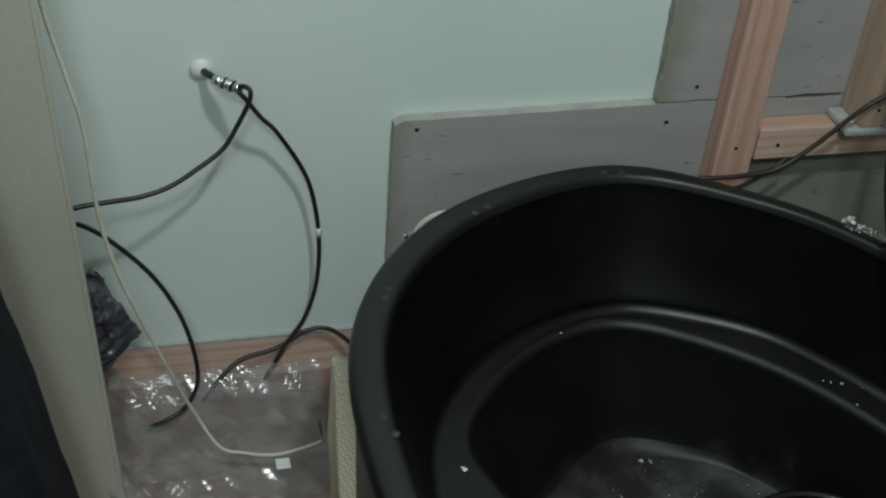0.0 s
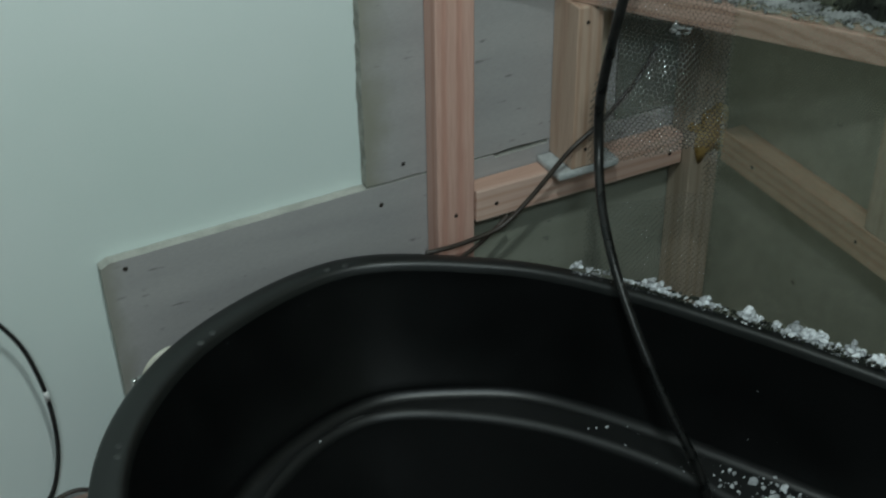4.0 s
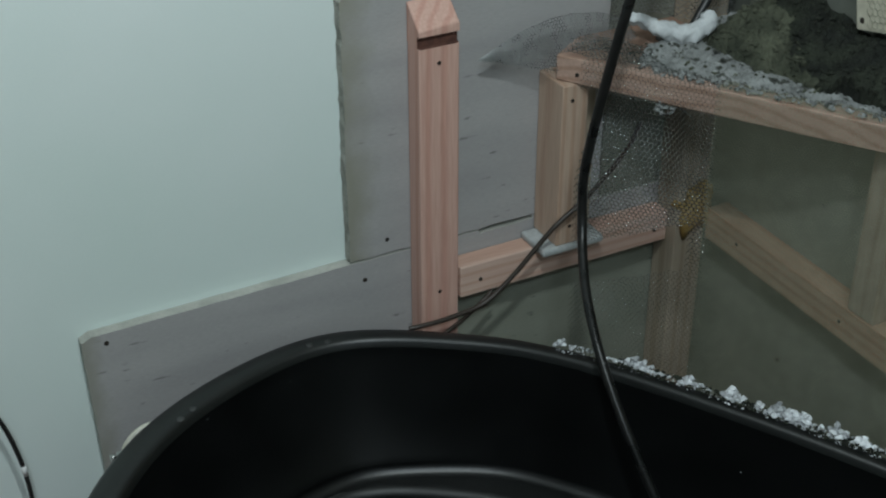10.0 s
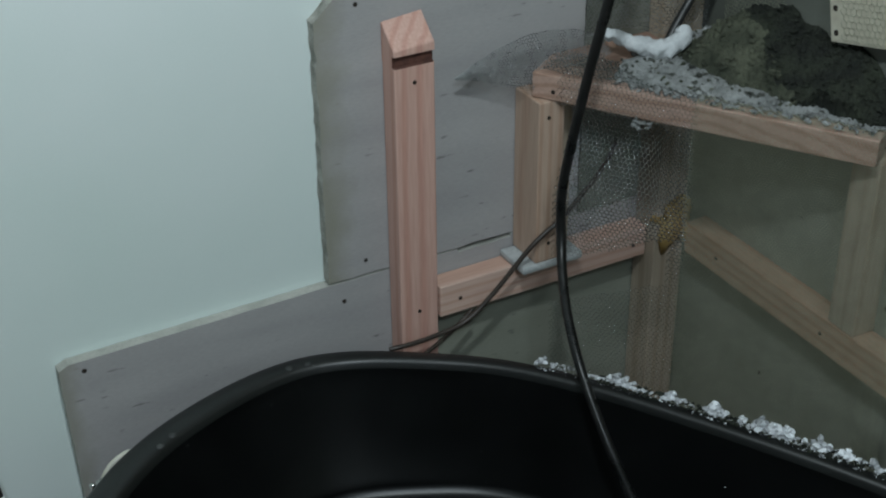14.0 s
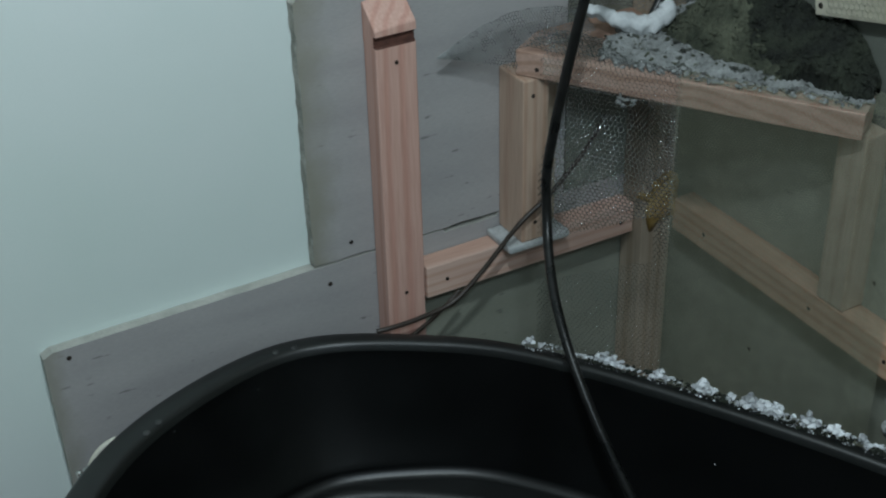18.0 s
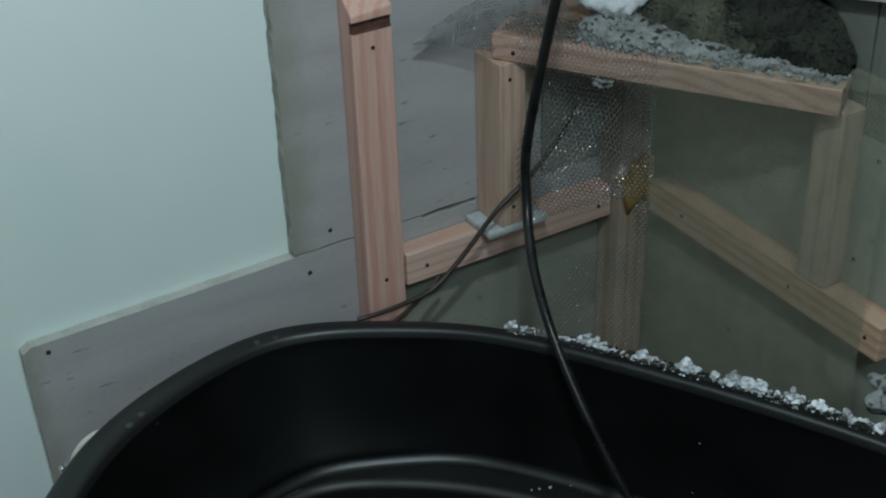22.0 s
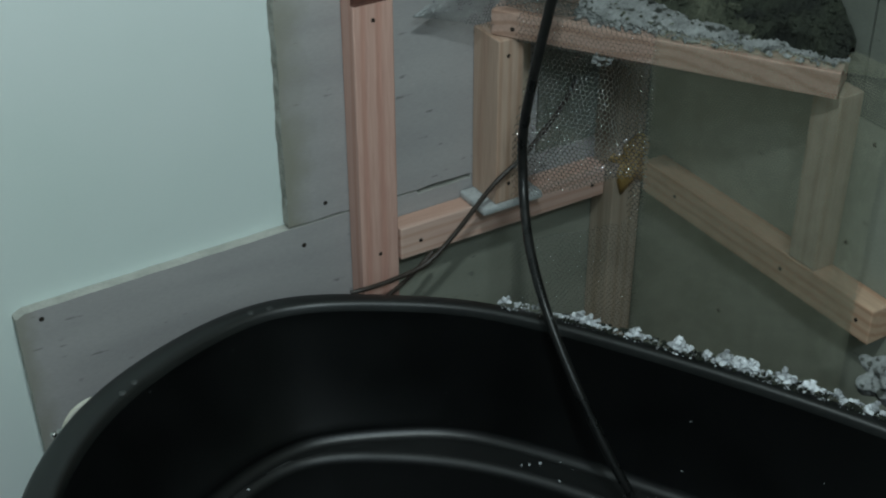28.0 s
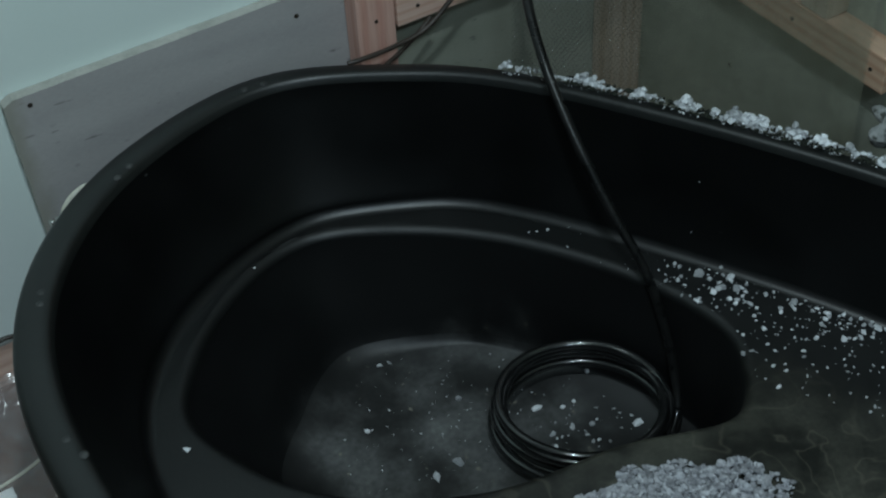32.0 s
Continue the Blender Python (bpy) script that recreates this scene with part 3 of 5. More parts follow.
rail_a = tagged(part("wall_rail", box(-0.3205, -0.069, -0.0375, -0.0135, 0.2695, 0.3055, 0.0018), PINE_X), "pine rail screwed level to the wall beside the post", "rail", "wall rails")
screw((-0.2975, -0.0378, 0.286), (0, -1, 0), rail_a, 0.0020)
screw((-0.085, -0.0378, 0.285), (0, -1, 0), rail_a, 0.0020)
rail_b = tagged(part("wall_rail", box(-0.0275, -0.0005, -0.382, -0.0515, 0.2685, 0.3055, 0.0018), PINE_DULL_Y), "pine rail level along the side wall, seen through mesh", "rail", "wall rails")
for y in (-0.105, -0.265, -0.365):
    screw((-0.0278, y, 0.287), (-1, 0, 0), rail_b, 0.0020)
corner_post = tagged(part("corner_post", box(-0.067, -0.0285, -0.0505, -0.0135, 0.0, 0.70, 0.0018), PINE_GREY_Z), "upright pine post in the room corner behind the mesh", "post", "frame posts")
left_post = tagged(part("frame_post", box(-0.2225, -0.1935, -0.0585, -0.0135, 0.3145, 0.492, 0.0018), PINE_OLD_Z), "short pine post standing on the wall rail", "post", "frame posts")
screw((-0.2075, -0.0588, 0.335), (0, -1, 0), left_post, 0.0019)
screw((-0.2115, -0.0588, 0.475), (0, -1, 0), left_post, 0.0019)
tagged(part("frame_lath", box(-0.1925, -0.168, -0.034, -0.0135, 0.3145, 0.490, 0.0018), PINE_GREY_Z), "dull brown lath upright behind the short post", "lath")
tagged(part("frame_post", box(-0.0275, -0.0005, -0.306, -0.272, 0.3065, 0.488, 0.0018), PINE_GREY_Z), "short pine post standing on the side rail", "post", "frame posts")
FA, FB = Vector((-0.2180, -0.0470, 0)), Vector((-0.0340, -0.3160, 0))
ALONG = (FB - FA).normalized()
INTO = Vector((-ALONG.y, ALONG.x, 0))
BEAM_L = (FB - FA).length
c0, c1 = FA + INTO * 0.0225, FB + INTO * 0.0225 - ALONG * 0.008
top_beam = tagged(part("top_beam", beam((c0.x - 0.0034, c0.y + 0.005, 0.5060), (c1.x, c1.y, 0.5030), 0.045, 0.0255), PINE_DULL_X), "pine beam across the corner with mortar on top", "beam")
screw((FA + ALONG * 0.016 + Vector((0, 0, 0.502)) - INTO * 0.0003), tuple(-INTO), top_beam, 0.0021)


# ---- tub ----
RIM = 0.287
outer_plan = spline([(x, y, 0) for x, y in ((-0.799, -0.360), (-0.761, -0.207), (-0.653, -0.095), (-0.492, -0.048), (-0.364, -0.105), (-0.256, -0.214), (-0.110, -0.468),
                                            (-0.06, -0.64), (-0.12, -0.80), (-0.37, -0.87), (-0.65, -0.78), (-0.775, -0.57))], 12, True)
hollow_plan = spline([(x, y, 0) for x, y in ((-0.660, -0.250), (-0.588, -0.172), (-0.489, -0.137), (-0.392, -0.187), (-0.315, -0.268), (-0.258, -0.374),
                                             (-0.248, -0.462), (-0.305, -0.525), (-0.392, -0.494), (-0.510, -0.470), (-0.617, -0.398), (-0.664, -0.308))], 12, True)


def inset(plan, amount):
    """The closed plan moved inwards; amount is metres or a function of the place."""
    out, n = [], len(plan)
    for i, q in enumerate(plan):
        ahead = (plan[(i + 2) % n] - plan[i - 2]).normalized()
        side = Vector((ahead.y, -ahead.x, 0))
        out.append(q + side * (amount(q) if callable(amount) else amount))
    return out


def smooth_plan(plan, rounds):
    for _ in range(rounds):
        plan = [0.5 * q + 0.25 * (plan[i - 1] + plan[(i + 1) % len(plan)]) for i, q in enumerate(plan)]
    return plan


def left_share(q):
    """0 on the side by the frame, 1 on the opposite side."""
    u = min(1.0, max(0.0, (-0.28 - q.x) / 0.42))
    return u * u * (3 - 2 * u)


def ring_at(plan, z):
    return [Vector((q.x, q.y, z)) for q in plan]


def resample(plan, like):
    """Points of plan in the directions of like's points from its middle."""
    mid = sum(plan, Vector()) / len(plan)
    ang = [math.atan2(q.y - mid.y, q.x - mid.x) for q in plan]
    out = []
    m2 = sum(like, Vector()) / len(like)
    for q in like:
        a = math.atan2(q.y - m2.y, q.x - m2.x)
        i = min(range(len(plan)), key=lambda k: abs((ang[k] - a + math.pi) % (2 * math.pi) - math.pi))
        out.append(plan[i].copy())
    return out


rim_w = lambda q: 0.0195 + 0.0105 * left_share(q)
rim_in = smooth_plan(inset(outer_plan, rim_w), 2)
ledge_out = smooth_plan(inset(outer_plan, lambda q: 0.034 + 0.026 * min(1.0, 2 * left_share(q)) + 0.008 * max(0.0, 2 * left_share(q) - 1) + 0.006 * math.exp(-((q.x + 0.41) / 0.08) ** 2)), 3)


def loft(bm, rings):
    made = [[bm.verts.new(q) for q in r] for r in rings]
    for a, b in zip(made, made[1:]):
        n = len(a)
        for k in range(n):
            bm.faces.new((a[k], a[(k + 1) % n], b[(k + 1) % n], b[k])).smooth = True
    return made


def between(a, b, u, z):
    return [Vector((p.x + (q.x - p.x) * u, p.y + (q.y - p.y) * u, z)) for p, q in zip(a, b)]


LEDGE, DEEP = 0.1525, 0.0165
FILLET, EDGE = 0.012, 0.010
ledge_cut = inset(ledge_out, 0.004)
tub = empty("pond_tub", (-0.45, -0.45, 0))
bm = bmesh.new()
n_ring = len(outer_plan)
skirt = inset(outer_plan, 0.012)
rings = [ring_at(inset(outer_plan, 0.020), 0.010), ring_at(skirt, 0.16), ring_at(inset(outer_plan, 0.006), 0.272), ring_at(inset(outer_plan, 0.002), RIM - 0.016), ring_at(outer_plan, RIM - 0.010), ring_at(inset(outer_plan, 0.002), RIM - 0.003), ring_at(inset(outer_plan, 0.006), RIM),
         between(outer_plan, rim_in, 0.75, RIM + 0.0005), between(outer_plan, rim_in, 0.90, RIM - 0.0008), between(outer_plan, rim_in, 0.98, RIM - 0.003), between(outer_plan, rim_in, 1.05, RIM - 0.008), between(rim_in, ledge_out, 0.10, RIM - 0.022),
         between(rim_in, ledge_cut, 0.5, 0.22), between(rim_in, ledge_cut, 0.9, LEDGE + FILLET * 1.4)] + [[Vector((q.x, q.y, LEDGE + FILLET * (1 - math.sin(k * math.pi / 16)))) for q in inset(ledge_out, 0.004 + FILLET * (1 - math.cos(k * math.pi / 16)))] for k in range(9)]
loft(bm, rings[:11])
bmesh.ops.recalc_face_normals(bm, faces=bm.faces)
put_under(part("rim", bm, RIM_PE, smooth=True), tub)
bm = bmesh.new()
loft(bm, rings[10:])
put_under(part("upper_wall", bm, BLACK_PE, smooth=True), tub)
inner = smooth_plan(resample(hollow_plan, ledge_out), 3)
mid = sum(inner, Vector()) / n_ring
low = smooth_plan([q + (mid - q).normalized() * (0.006 + 0.044 * min(1.0, max(0.0, (-0.36 - q.x) / 0.24))) for q in inner], 2)


def near_bump(q):
    """The ledge swells where it reaches into the hollow on the near side."""
    d = (Vector((q.x, q.y, 0)) - Vector((-0.36, -0.575, 0))).length
    return 0.012 * math.exp(-(d / 0.075) ** 2)


def ledge_ring(u, z):
    ring = between(ledge_start, ledge_end, u, LEDGE + z)
    for q in ring:
        q.z += near_bump(q) * min(1.0, u * 2) + 0.0006 * noise.noise(q * 40)
    return ring


bm = bmesh.new()
ledge_start, ledge_end = inset(ledge_out, 0.004 + FILLET), inset(inner, -EDGE)
rounded = []
for k in range(9):
    q_k = k * math.pi / 16
    rounded.append([Vector((q.x, q.y, LEDGE - EDGE * (1 - math.cos(q_k)) + near_bump(q))) for q in inset(inner, -EDGE + EDGE * math.sin(q_k))])
loft(bm, [rings[-1]] + [ledge_ring(u, 0.0) for u in (0.15, 0.3, 0.45, 0.6, 0.75, 0.9)] + rounded)
put_under(part("planting_ledge", bm, SILTY_PE, None, "black ledge with pale dried silt at one end", smooth=True), tub)
bm = bmesh.new()
top = rounded[-1]
loft(bm, [top, between(inner, low, 0.12, LEDGE - 0.03), between(inner, low, 0.6, 0.086), between(inner, low, 0.86, 0.058), between(inner, low, 1.0, DEEP + 0.029), between(inner, low, 1.1, DEEP + 0.019), between(inner, low, 1.25, DEEP + 0.0112)])
put_under(part("hollow_wall", bm, DUSTY_PE, smooth=True), tub)
bm = bmesh.new()
made = loft(bm, [between(inner, low, 1.25, DEEP + 0.0112), between(inner, low, 1.45, DEEP + 0.0062), between(inner, low, 1.7, DEEP + 0.0028), between(inner, low, 2.0, DEEP + 0.0008)] + [[Vector((p.x + (mid.x - p.x) * u, p.y + (mid.y - p.y) * u, DEEP)) for p in low] for u in (0.42, 0.6, 0.85)])
bm.faces.new(made[-1])
put_under(part("hollow_floor", bm, DUSTY_PE, smooth=True), tub)
for x, y in ((-0.742, -0.213), (-0.747, -0.225), (-0.778, -0.364), (-0.773, -0.384), (-0.626, -0.107), (-0.640, -0.116), (-0.479, -0.068), (-0.497, -0.065)):
    put_under(part("rivet", disc((x, y, RIM - 0.0004), (0, 0, 1), 0.0036, 0.0009, 14, 0.0006), WORN_PE, None, "scuffed grey rivet head"), tub)
tagged(tub, "black moulded plastic pond tub with a stepped planting ledge", "pond tub")


# ---- lamps ----
def fill_lamp(at, power, colour, size=0.17):
    """An added fill light under the ceiling, out of view, with a round base."""
    lamp = empty("fill_lamp", at)
    put_under(part("base", disc((at[0], at[1], 2.398), (0, 0, -1), size * 0.55, 0.02), WHITE_PLASTIC), lamp)
    data = bpy.data.lights.new("fill_light", "AREA")
    data.shape, data.size, data.energy, data.color = "DISK", size, power, colour
    ob = new("lamp_light", data)
    ob.location = (at[0], at[1], 2.37)
    tagged(lamp, "added fill light with a round base under the ceiling, unseen", "lamp")


def key_lamp(at, power, colour):
    """Key light over the tub, just above the camera; flex, socket and rose added."""
    lamp = empty("key_lamp", at)
    x, y, z = at
    put_under(part("flex", tube([Vector((x, y, 2.399)), Vector((x, y, z + 0.10))], 0.003, 8), BLACK_PVC), lamp)
    put_under(part("socket", tube([Vector((x, y, z + 0.11)), Vector((x, y, z + 0.055))], 0.017, 14), BLACK_PVC), lamp)
    put_under(part("rose", disc((x, y, 2.399), (0, 0, -1), 0.04, 0.02), WHITE_PLASTIC), lamp)
    data = bpy.data.lights.new("key_light", "POINT")
    data.energy, data.color, data.shadow_soft_size = power, colour, 0.035
    ob = new("key_light", data)
    ob.location = at
    tagged(lamp, "key light over the tub on an added black flex, unseen", "lamp")


fill_lamp((-1.30, -2.30, 2.398), 26, (0.82, 0.98, 1.0), 0.4)
key_lamp((-0.65, -0.72, 1.40), 22, (0.87, 1.0, 0.96))


# ---- wire mesh ----
def wire_sheet(place, wide, high, cell_w, cell_h, gauge, keep=None, jitter=0.0003, wire=None):
    """Hexagonal wire netting on a curved sheet; place(u, v) gives the point and the outward normal."""
    verts, faces, nodes = [], [], {}

    def node(u, v):
        key = (round(u, 5), round(v, 5))
        if key not in nodes:
            q, n = place(u, v)
            h = Vector((noise.noise(Vector((u * 911, v * 733, 0.3))), noise.noise(Vector((u * 811, v * 977, 5.3))), noise.noise(Vector((u * 701, v * 653, 9.3)))))
            nodes[key] = (q + h * jitter, n)
        return nodes[key]

    def strand(a, b):
        (p, n), (q, m) = node(*a), node(*b)
        ahead = (q - p).normalized()
        thick = gauge(a[0], a[1]) if callable(gauge) else gauge
        side = ahead.cross(n).normalized() * thick
        up = n * thick
        k = len(verts)
        for c in (p, q):
            verts.extend((c + side, c - 0.5 * side + 0.87 * up, c - 0.5 * side - 0.87 * up))
        for i in range(3):
            j = (i + 1) % 3
            faces.append((k + i, k + j, k + 3 + j, k + 3 + i))

    rows, cols = int(high / (cell_h * 0.75)), int(wide / cell_w)
    for r in range(rows):
        for c in range(cols):
            u = (c + (0.5 if r % 2 else 0.0)) * cell_w
            v = r * cell_h * 0.75
            top, mid = (u + cell_w / 2, v), (u, v + cell_h * 0.25)
            right, low = (u + cell_w, v + cell_h * 0.25), (u, v + cell_h * 0.75)
            if keep and not keep(u, v):
                continue
            if u + cell_w > wide:
                continue
            strand(mid, top)
            strand(top, right)
            strand(mid, low)
    me = bpy.data.meshes.new("netting")
    me.from_pydata(verts, [], faces)
    me.materials.append(wire or ZINC)
    for f in me.polygons:
        f.use_smooth = True
    return new("netting", me)


netting = empty("wire_netting", (-0.14, -0.19, 0.3))
U0 = 0.022


def front_sheet(u, v):
    """Over the top of the beam, then down its face to behind the tub's rim."""
    base = FA + ALONG * (U0 + u)
    w = 0.0022 * noise.noise(Vector((u * 11, v * 9, 3.1))) + 0.0012 * noise.noise(Vector((u * 30, v * 26, 7.7)))
    top = 0.5195 - 0.0030 * (u / BEAM_L)
    if v < 0.05:
        p = base + INTO * (0.05 - v - 0.002) + Vector((0, 0, top + 0.002 + 0.6 * abs(w)))
        return p, Vector((0, 0, 1))
    d = v - 0.05
    bulge = 0.0035 + 0.004 * math.sin(min(1.0, d / 0.30) * math.pi) * (0.5 + 0.5 * math.sin(u * 14))
    # on the hose side the netting tucks in under the beam and swells out again below
    tuck = max(0.0, 1 - max(0.0, u - 0.075) / 0.05)
    fold = 0.044 * min(1.0, max(0.0, (d - 0.027) / 0.012)) * (1 - min(1.0, max(0.0, (d - 0.060) / 0.062)))
    p = base - INTO * (bulge + w - tuck * tuck * (3 - 2 * tuck) * fold) + Vector((0, 0, top - d))
    p.x = min(p.x, -0.0305)
    return p, -INTO


def front_gauge(u, v):
    """Thick wire by the hose, thin over the beam and below the rail."""
    return 0.00050 - 0.00022 * min(1.0, max(0.0, (0.090 - v) / 0.012)) - 0.00030 * min(1.0, max(0.0, (v - 0.19) / 0.05))


def front_keep(u, v):
    """The netting is cut away where the wall rail shows clear."""
    z, out = 0.5695 - v, 0.825 * (U0 + u)
    return not (u < 0.118 and 0.262 + 0.58 * out < z < 0.312 + 0.58 * out and z < 0.40)


def far_gauge(u, v):
    return 0.00023 + 0.00006 * min(1.0, max(0.0, (v - 0.075) / 0.02))


SPLIT = 0.1316


def far_sheet(u, v):
    return front_sheet(SPLIT + u, v)


put_under(wire_sheet(front_sheet, SPLIT + 0.006, 0.465, 0.0047, 0.0050, front_gauge, front_keep), netting)
put_under(wire_sheet(far_sheet, BEAM_L - U0 - SPLIT + 0.055, 0.465, 0.0032, 0.0034, far_gauge, None, 0.0005, DULL_ZINC), netting)


def top_sheet(u, v):
    """The crumpled end of the netting lying on the beam."""
    p = FA + ALONG * (0.004 + u) + INTO * (0.002 + v)
    return Vector((p.x, p.y, 0.5225 + 0.006 * abs(noise.noise(Vector((u * 40, v * 40, 2)))))), Vector((0, 0, 1))


put_under(wire_sheet(top_sheet, 0.075, 0.05, 0.0047, 0.0050, 0.00042, None, 0.0012), netting)


def flap_sheet(u, v):
    """A loose corner of the netting that sticks out past the post and arches up."""
    a, b = u / 0.17, v / 0.045
    tip = Vector((-0.300, -0.032, 0.525))
    top = tip.lerp(Vector((-0.140, -0.034, 0.538)), a) + Vector((0, 0, 0.021 * math.sin(a * math.pi)))
    low = tip.lerp(Vector((-0.216, -0.047, 0.496)), min(1.0, a * 1.9))
    if a * 1.9 > 1:
        low = Vector((-0.216, -0.047, 0.496)).lerp(Vector((-0.140, -0.060, 0.526)), (a * 1.9 - 1) / 0.9)
    p = top.lerp(low, b) + Vector((0, 0.002, 0.001)) * noise.noise(Vector((u * 40, v * 40, 1)))
    return p, Vector((0.0, -0.9, 0.4)).normalized()


def corner_sheet(u, v):
    """Up the wall board and on across the face of the corner post."""
    k = min(1.0, max(0.0, (u - 0.045) / 0.03))
    return Vector((-0.146 + u, -0.0175 - 0.0365 * k * k * (3 - 2 * k) + 0.002 * noise.noise(Vector((u * 20, v * 12, 4))), 0.530 + v)), Vector((0, -1, 0))


put_under(wire_sheet(corner_sheet, 0.122, 0.20, 0.0042, 0.0044, 0.00036, None, 0.0006, WORN_ZINC), netting)


def side_sheet(u, v):
    return Vector((-0.006 + 0.002 * noise.noise(Vector((u * 20, v * 12, 9))), -0.055 - u, 0.530 + v)), Vector((-1, 0, 0))


put_under(wire_sheet(side_sheet, 0.085, 0.20, 0.0047, 0.0050, 0.00026, None, 0.0003, DULL_ZINC), netting)
put_under(wire_sheet(flap_sheet, 0.17, 0.045, 0.0034, 0.0036, 0.00038, None, 0.0007, WORN_ZINC), netting)
tagged(netting, "fine galvanised wire netting stapled over the timber frame", "wire netting")


# ---- mortar on the shelf ----
def heap_front(a):
    """How far behind the beam's face the heap begins."""
    k = min(1.0, max(0.0, (a - 0.18) / 0.10))
    return 0.035 - 0.017 * k * k * (3 - 2 * k)


def shelf_height(x, y, heap):
    p = Vector((x, y, 0))
    d = (p - FA).dot(INTO)
    rough = 0.0035 * noise.noise(Vector((x * 45, y * 45, 2))) + 0.0022 * noise.noise(Vector((x * 130, y * 130, 4))) + 0.0012 * noise.noise(Vector((x * 320, y * 320, 9)))
    if not heap:
        return 0.5200 + 0.0035 * min(1, max(0, (d - 0.010) / 0.02)) + 0.05 * max(0, d - 0.03) + rough
    a = (p - FA).dot(ALONG)
    u = min(1.0, max(0.0, (d - heap_front(a)) / 0.055))
    side = min(1.0, max(0.0, (x + 0.120) / 0.06)) * min(1.0, max(0.0, (-y - 0.060) / 0.045)) * min(1.0, max(0.0, (y + 0.302) / 0.035))
    lump = 0.006 * noise.noise(Vector((x * 28, y * 28, 5)))
    back = min(1.0, max(0.0, (x + 0.115) / 0.075))
    back = back * back * (3 - 2 * back)
    hump = 0.018 * math.exp(-((y + 0.140) / 0.046) ** 2) + 0.009 * math.exp(-((y + 0.250) / 0.022) ** 2)
    return 0.513 + 0.010 * min(1.0, max(0.0, (a - 0.18) / 0.10)) + (0.034 * u ** 0.7 + 0.006 * max(0, (x + 0.10) / 0.1) + lump + hump * back) * side + rough * 1.6


def dark_end(q):
    """Positive where the heap is nearly black: at its far end and back."""
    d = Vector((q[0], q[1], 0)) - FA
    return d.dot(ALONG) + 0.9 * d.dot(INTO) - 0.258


def heightfield(name, inside, height, floor_z, mat, second=None, step=0.0026):
    verts, faces, index = [], [], {}
    xs = [i * step for i in range(int(-0.27 / step), 0)]
    ys = [i * step for i in range(int(-0.34 / step), int(-0.012 / step))]
    for x in xs:
        for y in ys:
            if inside(x, y):
                index[(x, y)] = len(verts)
                verts.append((x, y, max(floor_z, height(x, y))))
    for x, x2 in zip(xs, xs[1:]):
        for y, y2 in zip(ys, ys[1:]):
            q = [(x, y), (x2, y), (x2, y2), (x, y2)]
            if all(k in index for k in q):
                faces.append([index[k] for k in q])
    # a skirt down to the support
    edge = {}
    for f in faces:
        for a, b in zip(f, f[1:] + f[:1]):
            edge[(a, b)] = edge.get((a, b), 0) + 1
    for a, b in list(edge):
        if (b, a) not in edge:
            k = len(verts)
            verts += [(*verts[a][:2], floor_z), (*verts[b][:2], floor_z)]
            faces.append((b, a, k, k + 1))
    me = bpy.data.meshes.new(name)
    me.from_pydata(verts, [], faces)
    me.materials.append(mat)
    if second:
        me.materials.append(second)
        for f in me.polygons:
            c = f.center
            f.material_index = int(dark_end(c) > 0.02 * noise.noise(c * 30) + 0.008 * noise.noise(c * 110))
    return new(name, me)


def on_shelf(x, y):
    p = Vector((x, y, 0)) - FA
    d, a = p.dot(INTO), p.dot(ALONG)
    ragged = 0.006 * noise.noise(Vector((x * 60, y * 60, 1))) + 0.004 * noise.noise(Vector((x * 170, y * 170, 8)))
    return d > 0.012 + ragged and 0.070 + 2 * ragged < a < BEAM_L - 0.006 + ragged and x < -0.002 and y < -0.0535


def on_heap(x, y):
    return on_shelf(x, y) and (Vector((x, y, 0)) - FA).dot(INTO) > heap_front((Vector((x, y, 0)) - FA).dot(ALONG)) + 0.010 * noise.noise(Vector((x * 50, y * 50, 6))) and shelf_height(x, y, True) > shelf_height(x, y, False) - 0.0015


bm = bmesh.new()
ring = [FA + INTO * 0.048 + ALONG * 0.05, FA + INTO * 0.048 + ALONG * (BEAM_L - 0.01), Vector((-0.001, -0.280, 0)), Vector((-0.001, -0.0515, 0)), Vector((-0.0685, -0.0515, 0)), Vector((-0.0685, -0.0135, 0)), Vector((-0.180, -0.0135, 0))]
low = [bm.verts.new((q.x, q.y, 0.505)) for q in ring]
high = [bm.verts.new((q.x, q.y, 0.518)) for q in ring]
bm.faces.new(low[::-1])
bm.faces.new(high)
for k in range(len(ring)):
    bm.faces.new((low[k], low[(k + 1) % len(ring)], high[(k + 1) % len(ring)], high[k]))
bmesh.ops.recalc_face_normals(bm, faces=bm.faces)
tagged(part("corner_shelf", bm, PINE_DULL_X), "three-sided board shelf carrying mortar in the corner", "shelf")
mortar = tagged(heightfield("mortar_bed", on_shelf, lambda x, y: shelf_height(x, y, False), 0.5182, MORTAR), "pale crumbly mortar spread over the netting on the shelf", "mortar", kind="stuff")
damp = tagged(heightfield("damp_mortar", on_heap, lambda x, y: shelf_height(x, y, True), 0.5185, WET_MORTAR, DARK_MORTAR), "dark damp mortar heap piled into the corner", "mortar", kind="stuff")


def crumb(size, seed, squash=0.75, subdiv=1):
    """An angular lump."""
    bm = bmesh.new()
    bmesh.ops.create_icosphere(bm, subdivisions=subdiv, radius=size)
    for v in bm.verts:
        v.co *= 1 + 0.95 * noise.noise(v.co / size * 1.7 + Vector((seed, 0, 0)))
        v.co.z *= squash
    return bm


